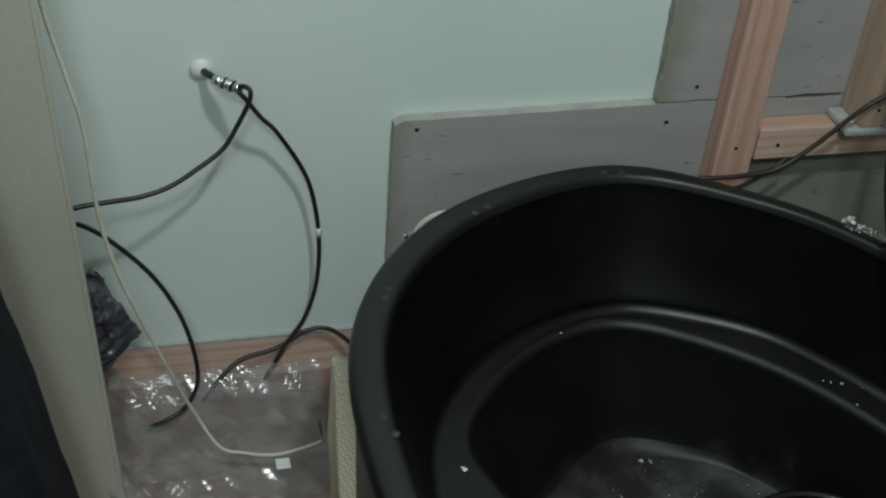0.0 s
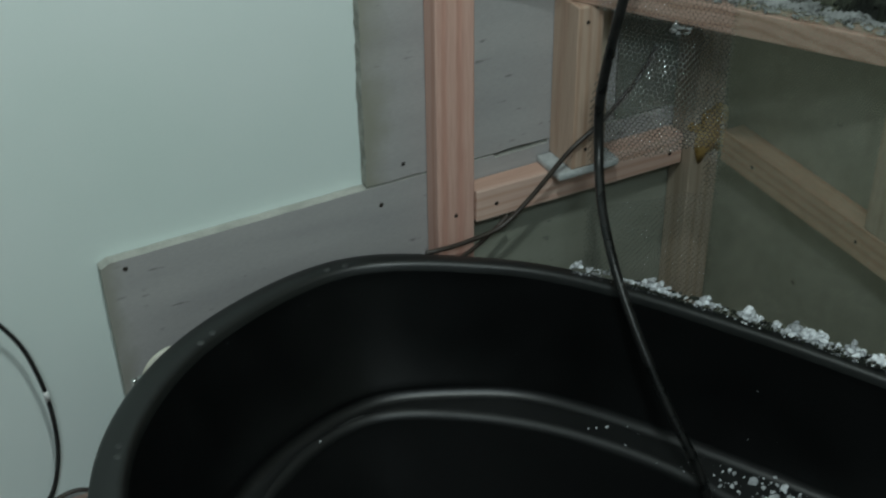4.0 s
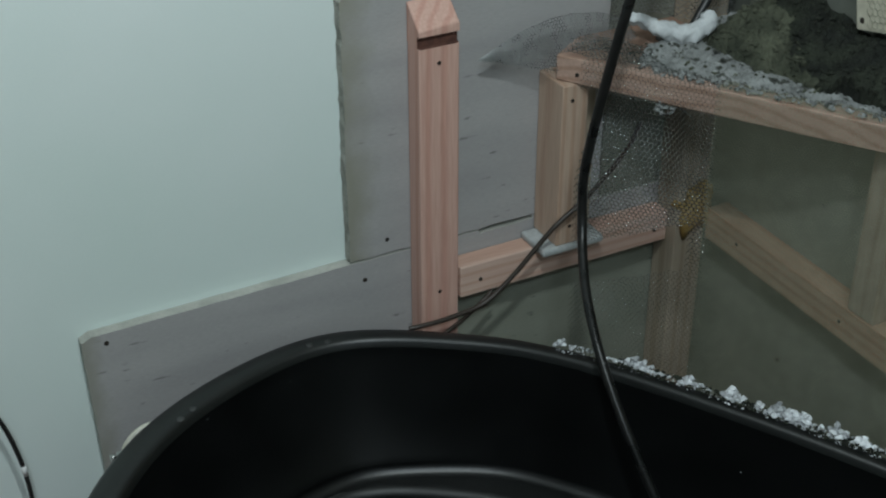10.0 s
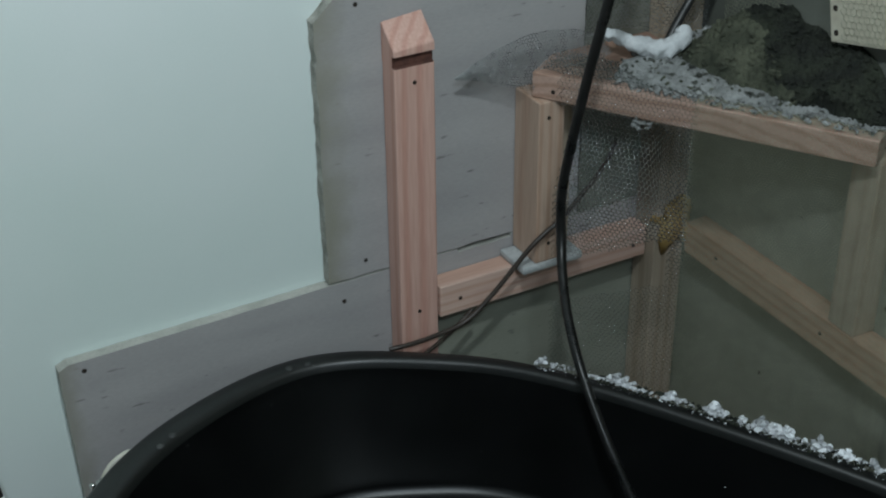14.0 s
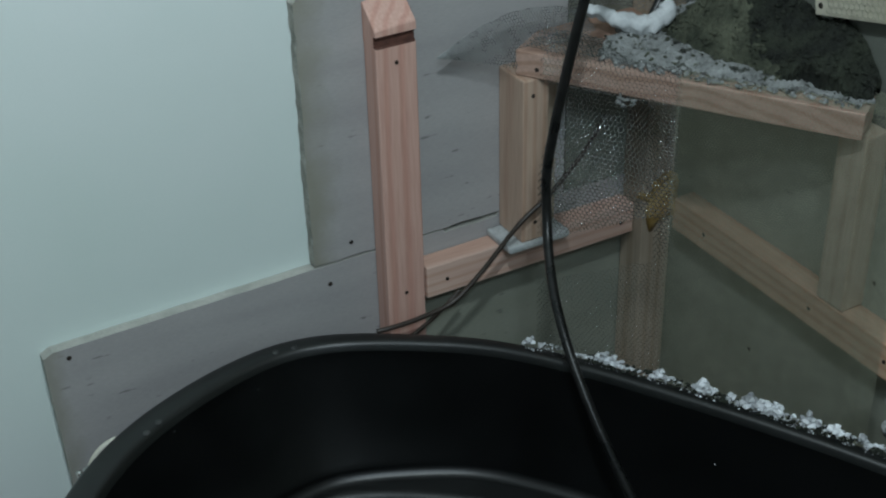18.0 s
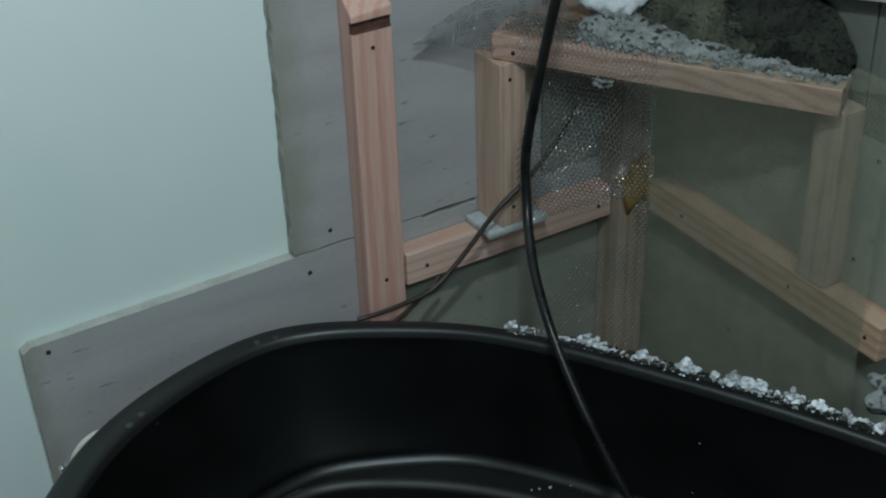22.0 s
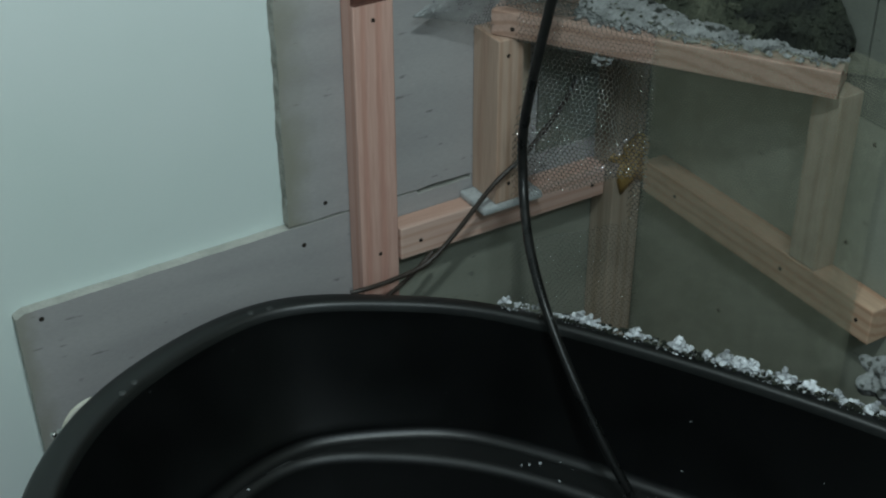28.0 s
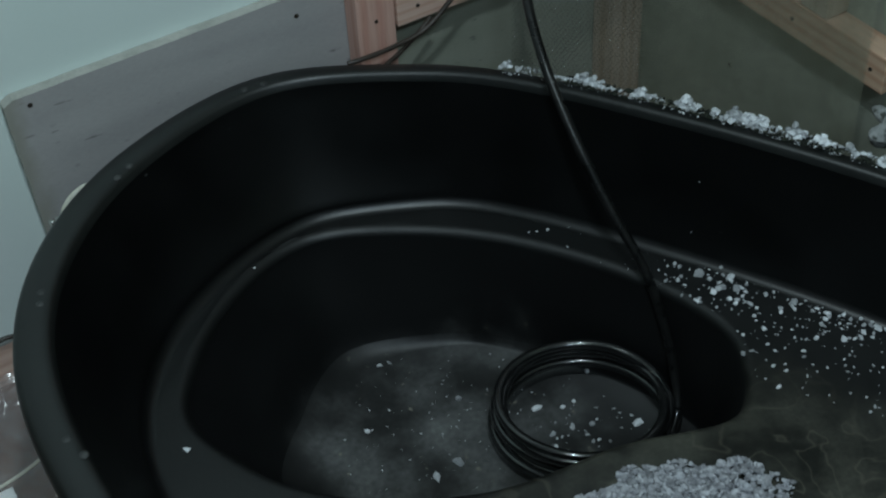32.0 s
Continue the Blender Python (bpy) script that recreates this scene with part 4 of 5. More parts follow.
def merge_lumps(name, spots, mat, parent=None, seeds=14):
    """Many small lumps as one mesh; spots: (place, size)."""
    shapes = []
    for s in range(seeds):
        bm = crumb(1.0, s * 3.7)
        bm.verts.index_update()
        shapes.append(([v.co.copy() for v in bm.verts], [[v.index for v in f.verts] for f in bm.faces]))
        bm.free()
    verts, faces = [], []
    rnd = random.Random(len(spots))
    for q, size in spots:
        vs, fs = shapes[rnd.randrange(seeds)]
        turn = Euler((rnd.uniform(-0.6, 0.6), rnd.uniform(-0.6, 0.6), rnd.uniform(0, 6.3))).to_matrix()
        k = len(verts)
        grow = Vector((rnd.uniform(0.65, 1.5), rnd.uniform(0.55, 1.15), rnd.uniform(0.5, 1.1))) * size
        verts += [Vector(q) + turn @ (v * grow) for v in vs]
        faces += [[i + k for i in f] for f in fs]
    me = bpy.data.meshes.new(name)
    me.from_pydata(verts, [], faces)
    me.materials.append(mat)
    ob = new(name, me)
    return put_under(ob, parent) if parent is not None else ob


rnd = random.Random(5)
spots = []
for _ in range(420):
    x, y = rnd.uniform(-0.22, -0.005), rnd.uniform(-0.33, -0.055)
    if on_shelf(x, y) and not on_heap(x, y):
        size = rnd.choice((0.0012, 0.0018, 0.0025, 0.0036))
        spots.append(((x, y, shelf_height(x, y, False) + size * 0.3), size))
for _ in range(12):
    q = FA + ALONG * (0.105 + rnd.gauss(0, 0.005)) + INTO * rnd.uniform(-0.004, 0.0)
    spots.append(((q.x, q.y, rnd.uniform(0.484, 0.493)), rnd.uniform(0.0015, 0.0035)))
for _ in range(170):
    q = FA + ALONG * rnd.uniform(0.085, BEAM_L - 0.008) + INTO * rnd.uniform(0.001, 0.014)
    size = rnd.choice((0.0009, 0.0014, 0.0020, 0.0028))
    spots.append(((q.x, q.y, 0.5190 + size * 0.4), size))
tagged(merge_lumps("mortar_crumbs", spots, MORTAR), "pale mortar crumbs strewn over the bed", "mortar", kind="stuff")
spots = []
for _ in range(1500):
    x, y = rnd.uniform(-0.16, -0.005), rnd.uniform(-0.33, -0.055)
    if on_heap(x, y):
        size = rnd.choice((0.0010, 0.0015, 0.0022, 0.0032))
        spots.append(((x, y, shelf_height(x, y, True) + size * 0.3), size))
for _ in range(420):
    x, y = rnd.uniform(-0.20, -0.005), rnd.uniform(-0.33, -0.055)
    if on_shelf(x, y) and not on_heap(x, y):
        size = rnd.choice((0.0007, 0.0010, 0.0015, 0.0021))
        spots.append(((x, y, shelf_height(x, y, False) + size * 0.3), size))
far_side = [s for s in spots if dark_end(s[0]) > 0]
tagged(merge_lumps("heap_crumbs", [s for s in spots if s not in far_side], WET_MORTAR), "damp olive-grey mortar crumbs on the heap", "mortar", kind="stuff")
tagged(merge_lumps("heap_crumbs", far_side, DARK_MORTAR), "nearly black mortar crumbs on the heap", "mortar", kind="stuff")

# white foam round the outlet
bm = bmesh.new()
line = spline([(-0.150, -0.050, 0.548), (-0.132, -0.064, 0.541), (-0.112, -0.081, 0.533), (-0.095, -0.088, 0.534), (-0.082, -0.088, 0.541), (-0.080, -0.082, 0.549)], 8)
tube(line, lambda u: 0.0030 + 0.0048 * math.sin(u * math.pi) ** 0.6 + 0.0030 * u, 12, True, bm)
bmesh.ops.subdivide_edges(bm, edges=bm.edges[:], cuts=1, use_grid_fill=True)
for v in bm.verts:
    v.co += Vector((1, 1, 1)) * 0.0025 * noise.noise(v.co * 120) + Vector((0, 0, 1)) * 0.0015 * noise.noise(v.co * 300)
tagged(part("foam_bead", bm, FOAM, smooth=True), "white expanding foam bead around the pipe outlet", "foam")
pipe_line = spline([(-0.092, -0.078, 0.536), (-0.078, -0.074, 0.552), (-0.058, -0.070, 0.575), (-0.045, -0.075, 0.600), (-0.040, -0.085, 0.66), (-0.042, -0.09, 0.75)], 8)
tagged(part("outlet_pipe", tube(pipe_line, 0.0042, 12), BLACK_PVC), "thin black pipe rising from the foam in the corner", "pipe")

# cream block with netting marks and two screws high on the side wall
block = empty("wall_block", (0, -0.26, 0.6))
bm = box(-0.0165, -0.0005, -0.20, 0.0, 0.0, 0.044, 0.0015)
tilt = Matrix.Translation((0, -0.214, 0.568)) @ Matrix.Rotation(math.radians(-13.5), 4, "X")
bmesh.ops.transform(bm, matrix=tilt, verts=bm.verts)
put_under(part("board", bm, CREAM_BOARD), block)
for z in (0.009, 0.031):
    screw(tilt @ Vector((-0.0168, -0.0075, z)), (-1, 0, 0), block, 0.0026)


def block_sheet(u, v):
    return tilt @ Vector((-0.0182, -0.016 - u, 0.003 + v)), Vector((-1, 0, 0))


put_under(wire_sheet(block_sheet, 0.18, 0.040, 0.0062, 0.0076, 0.00026, None, 0.0003, DULL_ZINC), block)
tagged(block, "cream painted board with netting stapled on the side wall", "board")

# glue stain and the white wedge under the short post
bm = crumb(1.0, 3.0, 1.0, 3)
bmesh.ops.transform(bm, matrix=Matrix.LocRotScale((-0.046, -0.0520, 0.308), None, (0.026, 0.0040, 0.025)), verts=bm.verts)
tagged(part("glue_blob", bm, RUST, smooth=True), "amber glue squeezed out where the rails meet", "glue")
bm = box(-0.238, -0.166, -0.0605, -0.0140, 0.3057, 0.3140, 0.003)
for v in bm.verts:
    v.co.z += 0.0006 * noise.noise(v.co * 60)
tagged(part("foam_wedge", bm, GREY_FOAM), "white foam strip lying on the rail under the post", "foam")


# ---- cables and hose ----
hose_line = spline([(-0.186, -0.140, 0.80), (-0.200, -0.146, 0.668), (-0.210, -0.145, 0.625), (-0.221, -0.143, 0.579), (-0.229, -0.138, 0.531), (-0.237, -0.134, 0.481), (-0.243, -0.132, 0.434),
                    (-0.247, -0.140, 0.391), (-0.260, -0.165, 0.364), (-0.273, -0.196, 0.342), (-0.284, -0.238, 0.312), (-0.287, -0.285, 0.270), (-0.279, -0.330, 0.215), (-0.267, -0.362, 0.168), (-0.261, -0.388, 0.110), (-0.262, -0.405, 0.072), (-0.269, -0.421, 0.046), (-0.284, -0.4325, 0.031)], 9)


pump_hose = empty("pump_hose", (-0.32, -0.36, 0.02))
put_under(part("riser", tube(hose_line[:-8], lambda u: 0.0050 - 0.0008 * u, 14), DULL_RUBBER), pump_hose)
coil = []
turns = 5.14
for i in range(int(turns * 48) + 1):
    a = i / 48
    th = -2 * math.pi * a + 0.30
    wide = 0.0800 - 0.0014 * a + 0.0026 * math.sin(a * 3.1)
    deep = 0.0700 - 0.0008 * a + 0.0020 * math.sin(a * 2.3)
    z = 0.0235 + 0.0084 * a + 0.002 * (1 + math.sin(a * 2.6))
    coil.append(Vector((-0.3435, -0.3755, z)) + wide * math.cos(th) * Vector((0.795, -0.607, 0)) + deep * math.sin(th) * Vector((0.607, 0.795, 0)))
for i, q in enumerate(coil[-14:]):
    q.z -= 0.0018 * i
    q.x += 0.0008 * i
coil = hose_line[-9:-1] + spline([hose_line[-1], Vector((-0.304, -0.4365, 0.027)), coil[8]], 6)[:-1] + coil[8:]
put_under(part("coil", tube(coil, lambda u: 0.0042 + 0.0006 * min(1.0, u * 12), 12), BLACK_RUBBER), pump_hose)
tagged(pump_hose, "glossy black rubber hose coiled on the tub's floor", "hose")

brown = spline([(-0.386, -0.052, 0.262), (-0.371, -0.055, 0.263), (-0.341, -0.055, 0.263), (-0.302, -0.055, 0.269), (-0.269, -0.056, 0.294), (-0.230, -0.0635, 0.341), (-0.198, -0.0645, 0.363), (-0.172, -0.060, 0.380), (-0.150, -0.054, 0.393), (-0.131, -0.045, 0.403), (-0.112, -0.030, 0.408), (-0.099, -0.0165, 0.407)], 8)
tagged(part("brown_cable", tube(brown, 0.0025, 10), BROWN_CABLE), "dark brown cable running up past the short post", "cable", "loose cables")
second = spline([(-0.36, -0.060, 0.245), (-0.325, -0.050, 0.252), (-0.300, -0.044, 0.262), (-0.287, -0.043, 0.272)], 8)
tagged(part("brown_cable", tube(second, 0.0022, 10), BROWN_CABLE), "short dark cable end behind the tub rim", "cable", "loose cables")


def aerial_outlet(at):
    """A wall grommet with a metal two-way connector."""
    o = empty("aerial_outlet", at)
    x, y, z = at
    put_under(part("grommet", disc((x, -0.0005, z), (0, -1, 0), 0.0100, 0.004, 24, 0.003), WHITE_PLASTIC, None, "round white plastic grommet"), o)
    stem = [Vector((x, -0.002, z)), Vector((x + 0.006, -0.014, z + 0.001)), Vector((x + 0.014, -0.026, z + 0.001))]
    put_under(part("stub_cable", tube(spline(stem, 5), 0.0034, 10), BLACK_PVC), o)
    a, b = Vector((x + 0.010, -0.022, z + 0.001)), Vector((x + 0.030, -0.043, z + 0.002))
    for k, (s, e, r) in enumerate(((0.0, 0.28, 0.0048), (0.30, 0.40, 0.0062), (0.42, 0.60, 0.0050), (0.62, 0.72, 0.0062), (0.74, 1.0, 0.0046))):
        put_under(part("nut" if k in (1, 3) else "ferrule", tube([a.lerp(b, s), a.lerp(b, e)], r, 6 if k in (1, 3) else 12), CHROME, None, "bright nickel connector sleeve"), o)
    return tagged(o, "white wall grommet with nickel aerial connectors", "wall outlet")


aerial_outlet((-0.876, 0.0, 0.385))
c1 = spline([(-0.849, -0.041, 0.388), (-0.843, -0.047, 0.392), (-0.8385, -0.0515, 0.39), (-0.8395, -0.053, 0.38), (-0.8478, -0.048, 0.3557), (-0.8627, -0.0542, 0.3331), (-0.8861, -0.0605, 0.3175), (-0.9122, -0.0668, 0.3041), (-0.938, -0.073, 0.2997), (-0.9625, -0.0793, 0.3012), (-0.9896, -0.0855, 0.3023), (-1.0166, -0.0917, 0.2992), (-1.0222, -0.098, 0.2958), (-1.0089, -0.098, 0.2957), (-0.9897, -0.089, 0.2843), (-0.9643, -0.08, 0.2561), (-0.9305, -0.071, 0.2067), (-0.9061, -0.062, 0.1487), (-0.893, -0.062, 0.094), (-0.893, -0.066, 0.058), (-0.908, -0.072, 0.034), (-0.926, -0.078, 0.027), (-0.938, -0.078, 0.022), (-0.946, -0.076, 0.014)], 8)
tagged(part("coax_cable", tube(c1, 0.0023, 10), BLACK_PVC), "black coaxial cable looping down the green wall", "cable", "loose cables")
c2 = spline([(-0.85, -0.042, 0.386), (-0.842, -0.044, 0.378), (-0.827, -0.0381, 0.3536), (-0.8098, -0.028, 0.3289), (-0.7817, -0.022, 0.2765), (-0.7697, -0.0209, 0.2294), (-0.765, -0.0187, 0.1821), (-0.7665, -0.0154, 0.1336), (-0.7762, -0.0121, 0.0895), (-0.795, -0.018, 0.063), (-0.812, -0.026, 0.036), (-0.828, -0.034, 0.013)], 8)
cable2 = empty("coax_cable", (-0.8, -0.03, 0.2))
put_under(part("jacket", tube(c2, 0.0023, 10), BLACK_PVC), cable2)
k = min(range(len(c2)), key=lambda i: abs(c2[i].z - 0.206))
put_under(part("tape_mark", tube(c2[k - 1:k + 2], 0.0026, 10), WHITE_PLASTIC, None, "white tape band on the cable"), cable2)
tagged(cable2, "black coaxial cable with a white tape band", "cable", "loose cables")
c3 = spline([(-0.885, -0.040, 0.014), (-0.862, -0.032, 0.040), (-0.841, -0.022, 0.050), (-0.805, -0.017, 0.056), (-0.776, -0.014, 0.073), (-0.752, -0.014, 0.074), (-0.732, -0.018, 0.060), (-0.715, -0.025, 0.04)], 8)
tagged(part("floor_cable", tube(c3, 0.0024, 10), BROWN_CABLE), "dark cable lying along the timber sill", "cable", "loose cables")
c4 = spline([(-1.012, -0.12, 0.60), (-1.006, -0.12, 0.520), (-0.994, -0.12, 0.461), (-0.983, -0.12, 0.408), (-0.979, -0.12, 0.358), (-0.974, -0.12, 0.306), (-0.962, -0.12, 0.249), (-0.947, -0.12, 0.202), (-0.932, -0.12, 0.159), (-0.914, -0.115, 0.105), (-0.898, -0.115, 0.066), (-0.878, -0.135, 0.040), (-0.855, -0.141, 0.034), (-0.828, -0.147, 0.033), (-0.800, -0.143, 0.033), (-0.778, -0.135, 0.032)], 8)
cord = empty("pull_cord", (-0.95, -0.12, 0.3))
put_under(part("line", tube(c4, 0.0018, 8), CREAM_CORD), cord)
tagged(cord, "cream cord hanging down onto the plastic bag", "cord")

# earth lead with a small bright plug behind the rim
lead = empty("earth_lead", (-0.69, -0.09, 0.25))
put_under(part("lead", tube(spline([(-0.688, -0.090, 0.248), (-0.684, -0.089, 0.256), (-0.675, -0.088, 0.264), (-0.661, -0.087, 0.268), (-0.646, -0.087, 0.262), (-0.637, -0.087, 0.250)], 7), 0.0026, 10), CREAM_CORD), lead)
put_under(part("plug", tube([Vector((-0.6935, -0.091, 0.2475)), Vector((-0.6895, -0.0905, 0.2478)), Vector((-0.6885, -0.0905, 0.2480))], 0.0036, 12), CHROME, None, "small bright metal plug"), lead)
put_under(part("plug_tip", tube([Vector((-0.7000, -0.0915, 0.2475)), Vector((-0.6955, -0.091, 0.2478))], 0.0030, 12), CHROME), lead)
tagged(lead, "cream lead with a small metal plug beside the rim", "cable", "loose cables")


# ---- white grit on the tub ----
rnd = random.Random(11)


grit = empty("rim_grit", (-0.2, -0.3, RIM))
small = []


def edge_at(y):
    """The rim's outer edge on the frame side at that y, and its direction."""
    i = min(range(40, 84), key=lambda k: abs(outer_plan[k].y - y))
    a, b = outer_plan[i], outer_plan[i + 1 if outer_plan[i].y > y else i - 1]
    u = (y - a.y) / (b.y - a.y)
    return a.lerp(b, u), (outer_plan[i + 1] - outer_plan[i - 1]).normalized()


clumps = ((-0.175, 0.0050, 6), (-0.183, 0.0022, 5), (-0.193, 0.0026, 6), (-0.200, 0.0024, 5), (-0.233, 0.0046, 9), (-0.241, 0.0052, 12), (-0.281, 0.0050, 13), (-0.290, 0.0030, 5), (-0.314, 0.0052, 14), (-0.320, 0.0036, 8), (-0.336, 0.0038, 8), (-0.352, 0.0062, 20),
          (-0.362, 0.0066, 22), (-0.372, 0.0058, 16), (-0.386, 0.0030, 6), (-0.398, 0.0055, 15), (-0.405, 0.0036, 8), (-0.418, 0.0056, 13), (-0.430, 0.0030, 6), (-0.440, 0.0050, 12), (-0.452, 0.0036, 7), (-0.468, 0.0052, 12))
for y, size, count in clumps:
    q, ahead = edge_at(y)
    side = Vector((ahead.y, -ahead.x, 0))
    for _ in range(int(count * 1.7)):
        along = rnd.gauss(0, 0.0042)
        p = q + ahead * along + side * rnd.uniform(-0.003, 0.006)
        r = size * rnd.uniform(0.22, 0.72)
        small.append(((p.x, p.y, RIM + r * 0.6 + rnd.uniform(0, size * 1.5) * math.exp(-(along / 0.004) ** 2)), r))
for i in range(90):
    q, ahead = edge_at(-0.204 - 0.060 * i / 90)
    p = q + Vector((ahead.y, -ahead.x, 0)) * rnd.uniform(0.001, 0.004)
    small.append(((p.x, p.y, RIM + 0.001), rnd.uniform(0.0009, 0.0021)))
for _ in range(380):
    q, ahead = edge_at(rnd.uniform(-0.50, -0.17))
    p = q + Vector((ahead.y, -ahead.x, 0)) * rnd.uniform(-0.001, 0.011)
    r = rnd.choice((0.0004, 0.0005, 0.0007, 0.0011))
    small.append(((p.x, p.y, RIM + r * 0.5), r))
put_under(merge_lumps("grit", small, PERLITE), grit)
soil = []
for _ in range(420):
    q, ahead = edge_at(rnd.uniform(-0.50, -0.22))
    p = q + Vector((ahead.y, -ahead.x, 0)) * rnd.uniform(-0.002, 0.010)
    r = rnd.choice((0.0007, 0.0011, 0.0016, 0.0024))
    soil.append(((p.x, p.y, RIM + r * 0.6), r))
put_under(merge_lumps("soil", soil, DARK_MORTAR), grit)
tagged(grit, "white crumbly grit spilled along the black tub rim", "grit", kind="stuff")

ledge_bits = []
for _ in range(700):
    i = rnd.randrange(58, 92)
    p = ledge_out[i].lerp(inner[i], rnd.uniform(0.03, 0.97))
    r = rnd.choice((0.0004, 0.0005, 0.0006, 0.0008, 0.0011, 0.0017)) * rnd.uniform(0.7, 1.3)
    if rnd.random() < min(0.8, max(0.06, (-p.y - 0.30) / 0.22)):
        ledge_bits.append(((p.x, p.y, LEDGE + near_bump(p) + r * 0.5), r))
for cx, cy, n in ((-0.226, -0.354, 15), (-0.213, -0.391, 12), (-0.212, -0.406, 24), (-0.198, -0.418, 14), (-0.176, -0.451, 14), (-0.160, -0.486, 30), (-0.147, -0.506, 26)):
    for _ in range(n):
        r = rnd.choice((0.0007, 0.0010, 0.0014, 0.0020, 0.0030)) * rnd.uniform(0.8, 1.2)
        ledge_bits.append(((cx + rnd.gauss(0, 0.011), cy + rnd.gauss(0, 0.014), LEDGE + r * 0.5), r))
for x, y, r in ((-0.546, -0.143, 0.0012), (-0.278, -0.262, 0.0014), (-0.686, -0.306, 0.0025), (-0.2335, -0.322, 0.0020), (-0.252, -0.475, 0.0024), (-0.240, -0.500, 0.0020)):
    ledge_bits.append(((x, y, LEDGE + r * 0.4), r))
for _ in range(9):
    i = rnd.randrange(66, 84)
    u = rnd.uniform(0.3, 0.95)
    p = rim_in[i].lerp(ledge_cut[i], u)
    r = rnd.choice((0.0004, 0.0006, 0.0009))
    ledge_bits.append(((p.x - 0.0006, p.y, RIM - 0.012 - u * 0.10), r))
tagged(merge_lumps("ledge_grit", ledge_bits, PERLITE), "white grit strewn over the tub's planting ledge", "grit", kind="stuff")

floor_bits = []
for _ in range(260):
    a, d = rnd.uniform(0, 2 * math.pi), rnd.random() ** 0.6
    x, y = -0.42 + 0.17 * d * math.cos(a), -0.315 + 0.12 * d * math.sin(a)
    r = rnd.choice((0.0003, 0.0004, 0.0005, 0.0006, 0.0009)) * rnd.uniform(0.7, 1.3)
    floor_bits.append(((x, y, DEEP + r * 0.4), r))
for x, y, r in ((-0.417, -0.278, 0.0042), (-0.363, -0.330, 0.0040), (-0.368, -0.365, 0.0036), (-0.296, -0.398, 0.0042), (-0.458, -0.344, 0.0042), (-0.483, -0.347, 0.0036), (-0.296, -0.319, 0.0040), (-0.458, -0.199, 0.0028), (-0.448, -0.201, 0.0024), (-0.320, -0.260, 0.0036), (-0.509, -0.265, 0.0022), (-0.523, -0.193, 0.0020)):
    floor_bits.append(((x, y, DEEP + r * 0.4), r * 1.05))
for _ in range(26):
    ang, d = rnd.uniform(0, 2 * math.pi), 0.044 * rnd.random() ** 0.5
    r = rnd.choice((0.0008, 0.0012, 0.0020, 0.0030))
    floor_bits.append(((-0.333 + d * math.cos(ang), -0.372 + 0.8 * d * math.sin(ang), DEEP + r * 0.4), r))
tagged(merge_lumps("floor_grit", floor_bits, PERLITE), "white grit scattered on the tub's floor", "grit", kind="stuff")

pile = []
for _ in range(4600):
    a, d = rnd.uniform(0, 2 * math.pi), rnd.random() ** 0.5
    wob = 1 + 0.07 * math.sin(3 * a + 1) + 0.05 * math.sin(7 * a) + 0.04 * math.sin(17 * a)
    x, y = -0.452 + 0.122 * d * wob * math.cos(a), -0.612 + 0.096 * d * wob * math.sin(a)
    r = rnd.uniform(0.0011, 0.0034)
    pile.append(((x, y, LEDGE + near_bump(Vector((x, y, 0))) + 0.003 + 0.011 * (1 - d * d) + rnd.uniform(-0.0015, 0.0015)), r))
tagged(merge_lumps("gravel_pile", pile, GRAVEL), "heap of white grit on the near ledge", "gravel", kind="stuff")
bm = bmesh.new()
bmesh.ops.create_icosphere(bm, subdivisions=4, radius=1)
bmesh.ops.delete(bm, geom=[v for v in bm.verts if v.co.z < -0.05], context="VERTS")
for v in bm.verts:
    v.co = Vector((-0.452 + 0.112 * v.co.x, -0.612 + 0.088 * v.co.y, LEDGE + 0.001 + 0.011 * max(0, v.co.z) ** 2))
    v.co.z += near_bump(v.co)
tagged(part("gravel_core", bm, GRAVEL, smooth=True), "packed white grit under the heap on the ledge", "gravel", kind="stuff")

bm = crumb(1.0, 8.0, 0.8, 4)
for v in bm.verts:
    v.co *= 1 + 0.10 * noise.noise(v.co * 5)
bmesh.ops.transform(bm, matrix=Matrix.LocRotScale((-0.080, -0.450, 0.297), None, (0.018, 0.020, 0.018)), verts=bm.verts)
tagged(part("mortar_lump", bm, MORTAR, smooth=True), "pale mortar lump sitting on the tub rim", "mortar")


# ---- things beside the tub ----
def leaning(x_low, z_low, x_high, z_high):
    return math.atan2(x_low - x_high, z_high - z_low)


side_panel = empty("side_panel", (-0.970, -0.170, 0.0085))
m = Matrix.Translation((-0.970, -0.170, 0.0085)) @ Matrix.Rotation(-leaning(-0.970, 0.0, -1.009, 0.54), 4, "Y")
for name, x0, x1 in (("board", -0.42, -0.0031), ("edge_band", -0.0030, 0.0)):
    bm = box(x0, x1, -0.009, 0.009, 0.0, 1.25, 0.0004, 1)
    bmesh.ops.transform(bm, matrix=m, verts=bm.verts)
    put_under(part(name, bm, GREY_PANEL), side_panel)
tagged(side_panel, "grey-beige board leaning upright beside the wall", "panel")

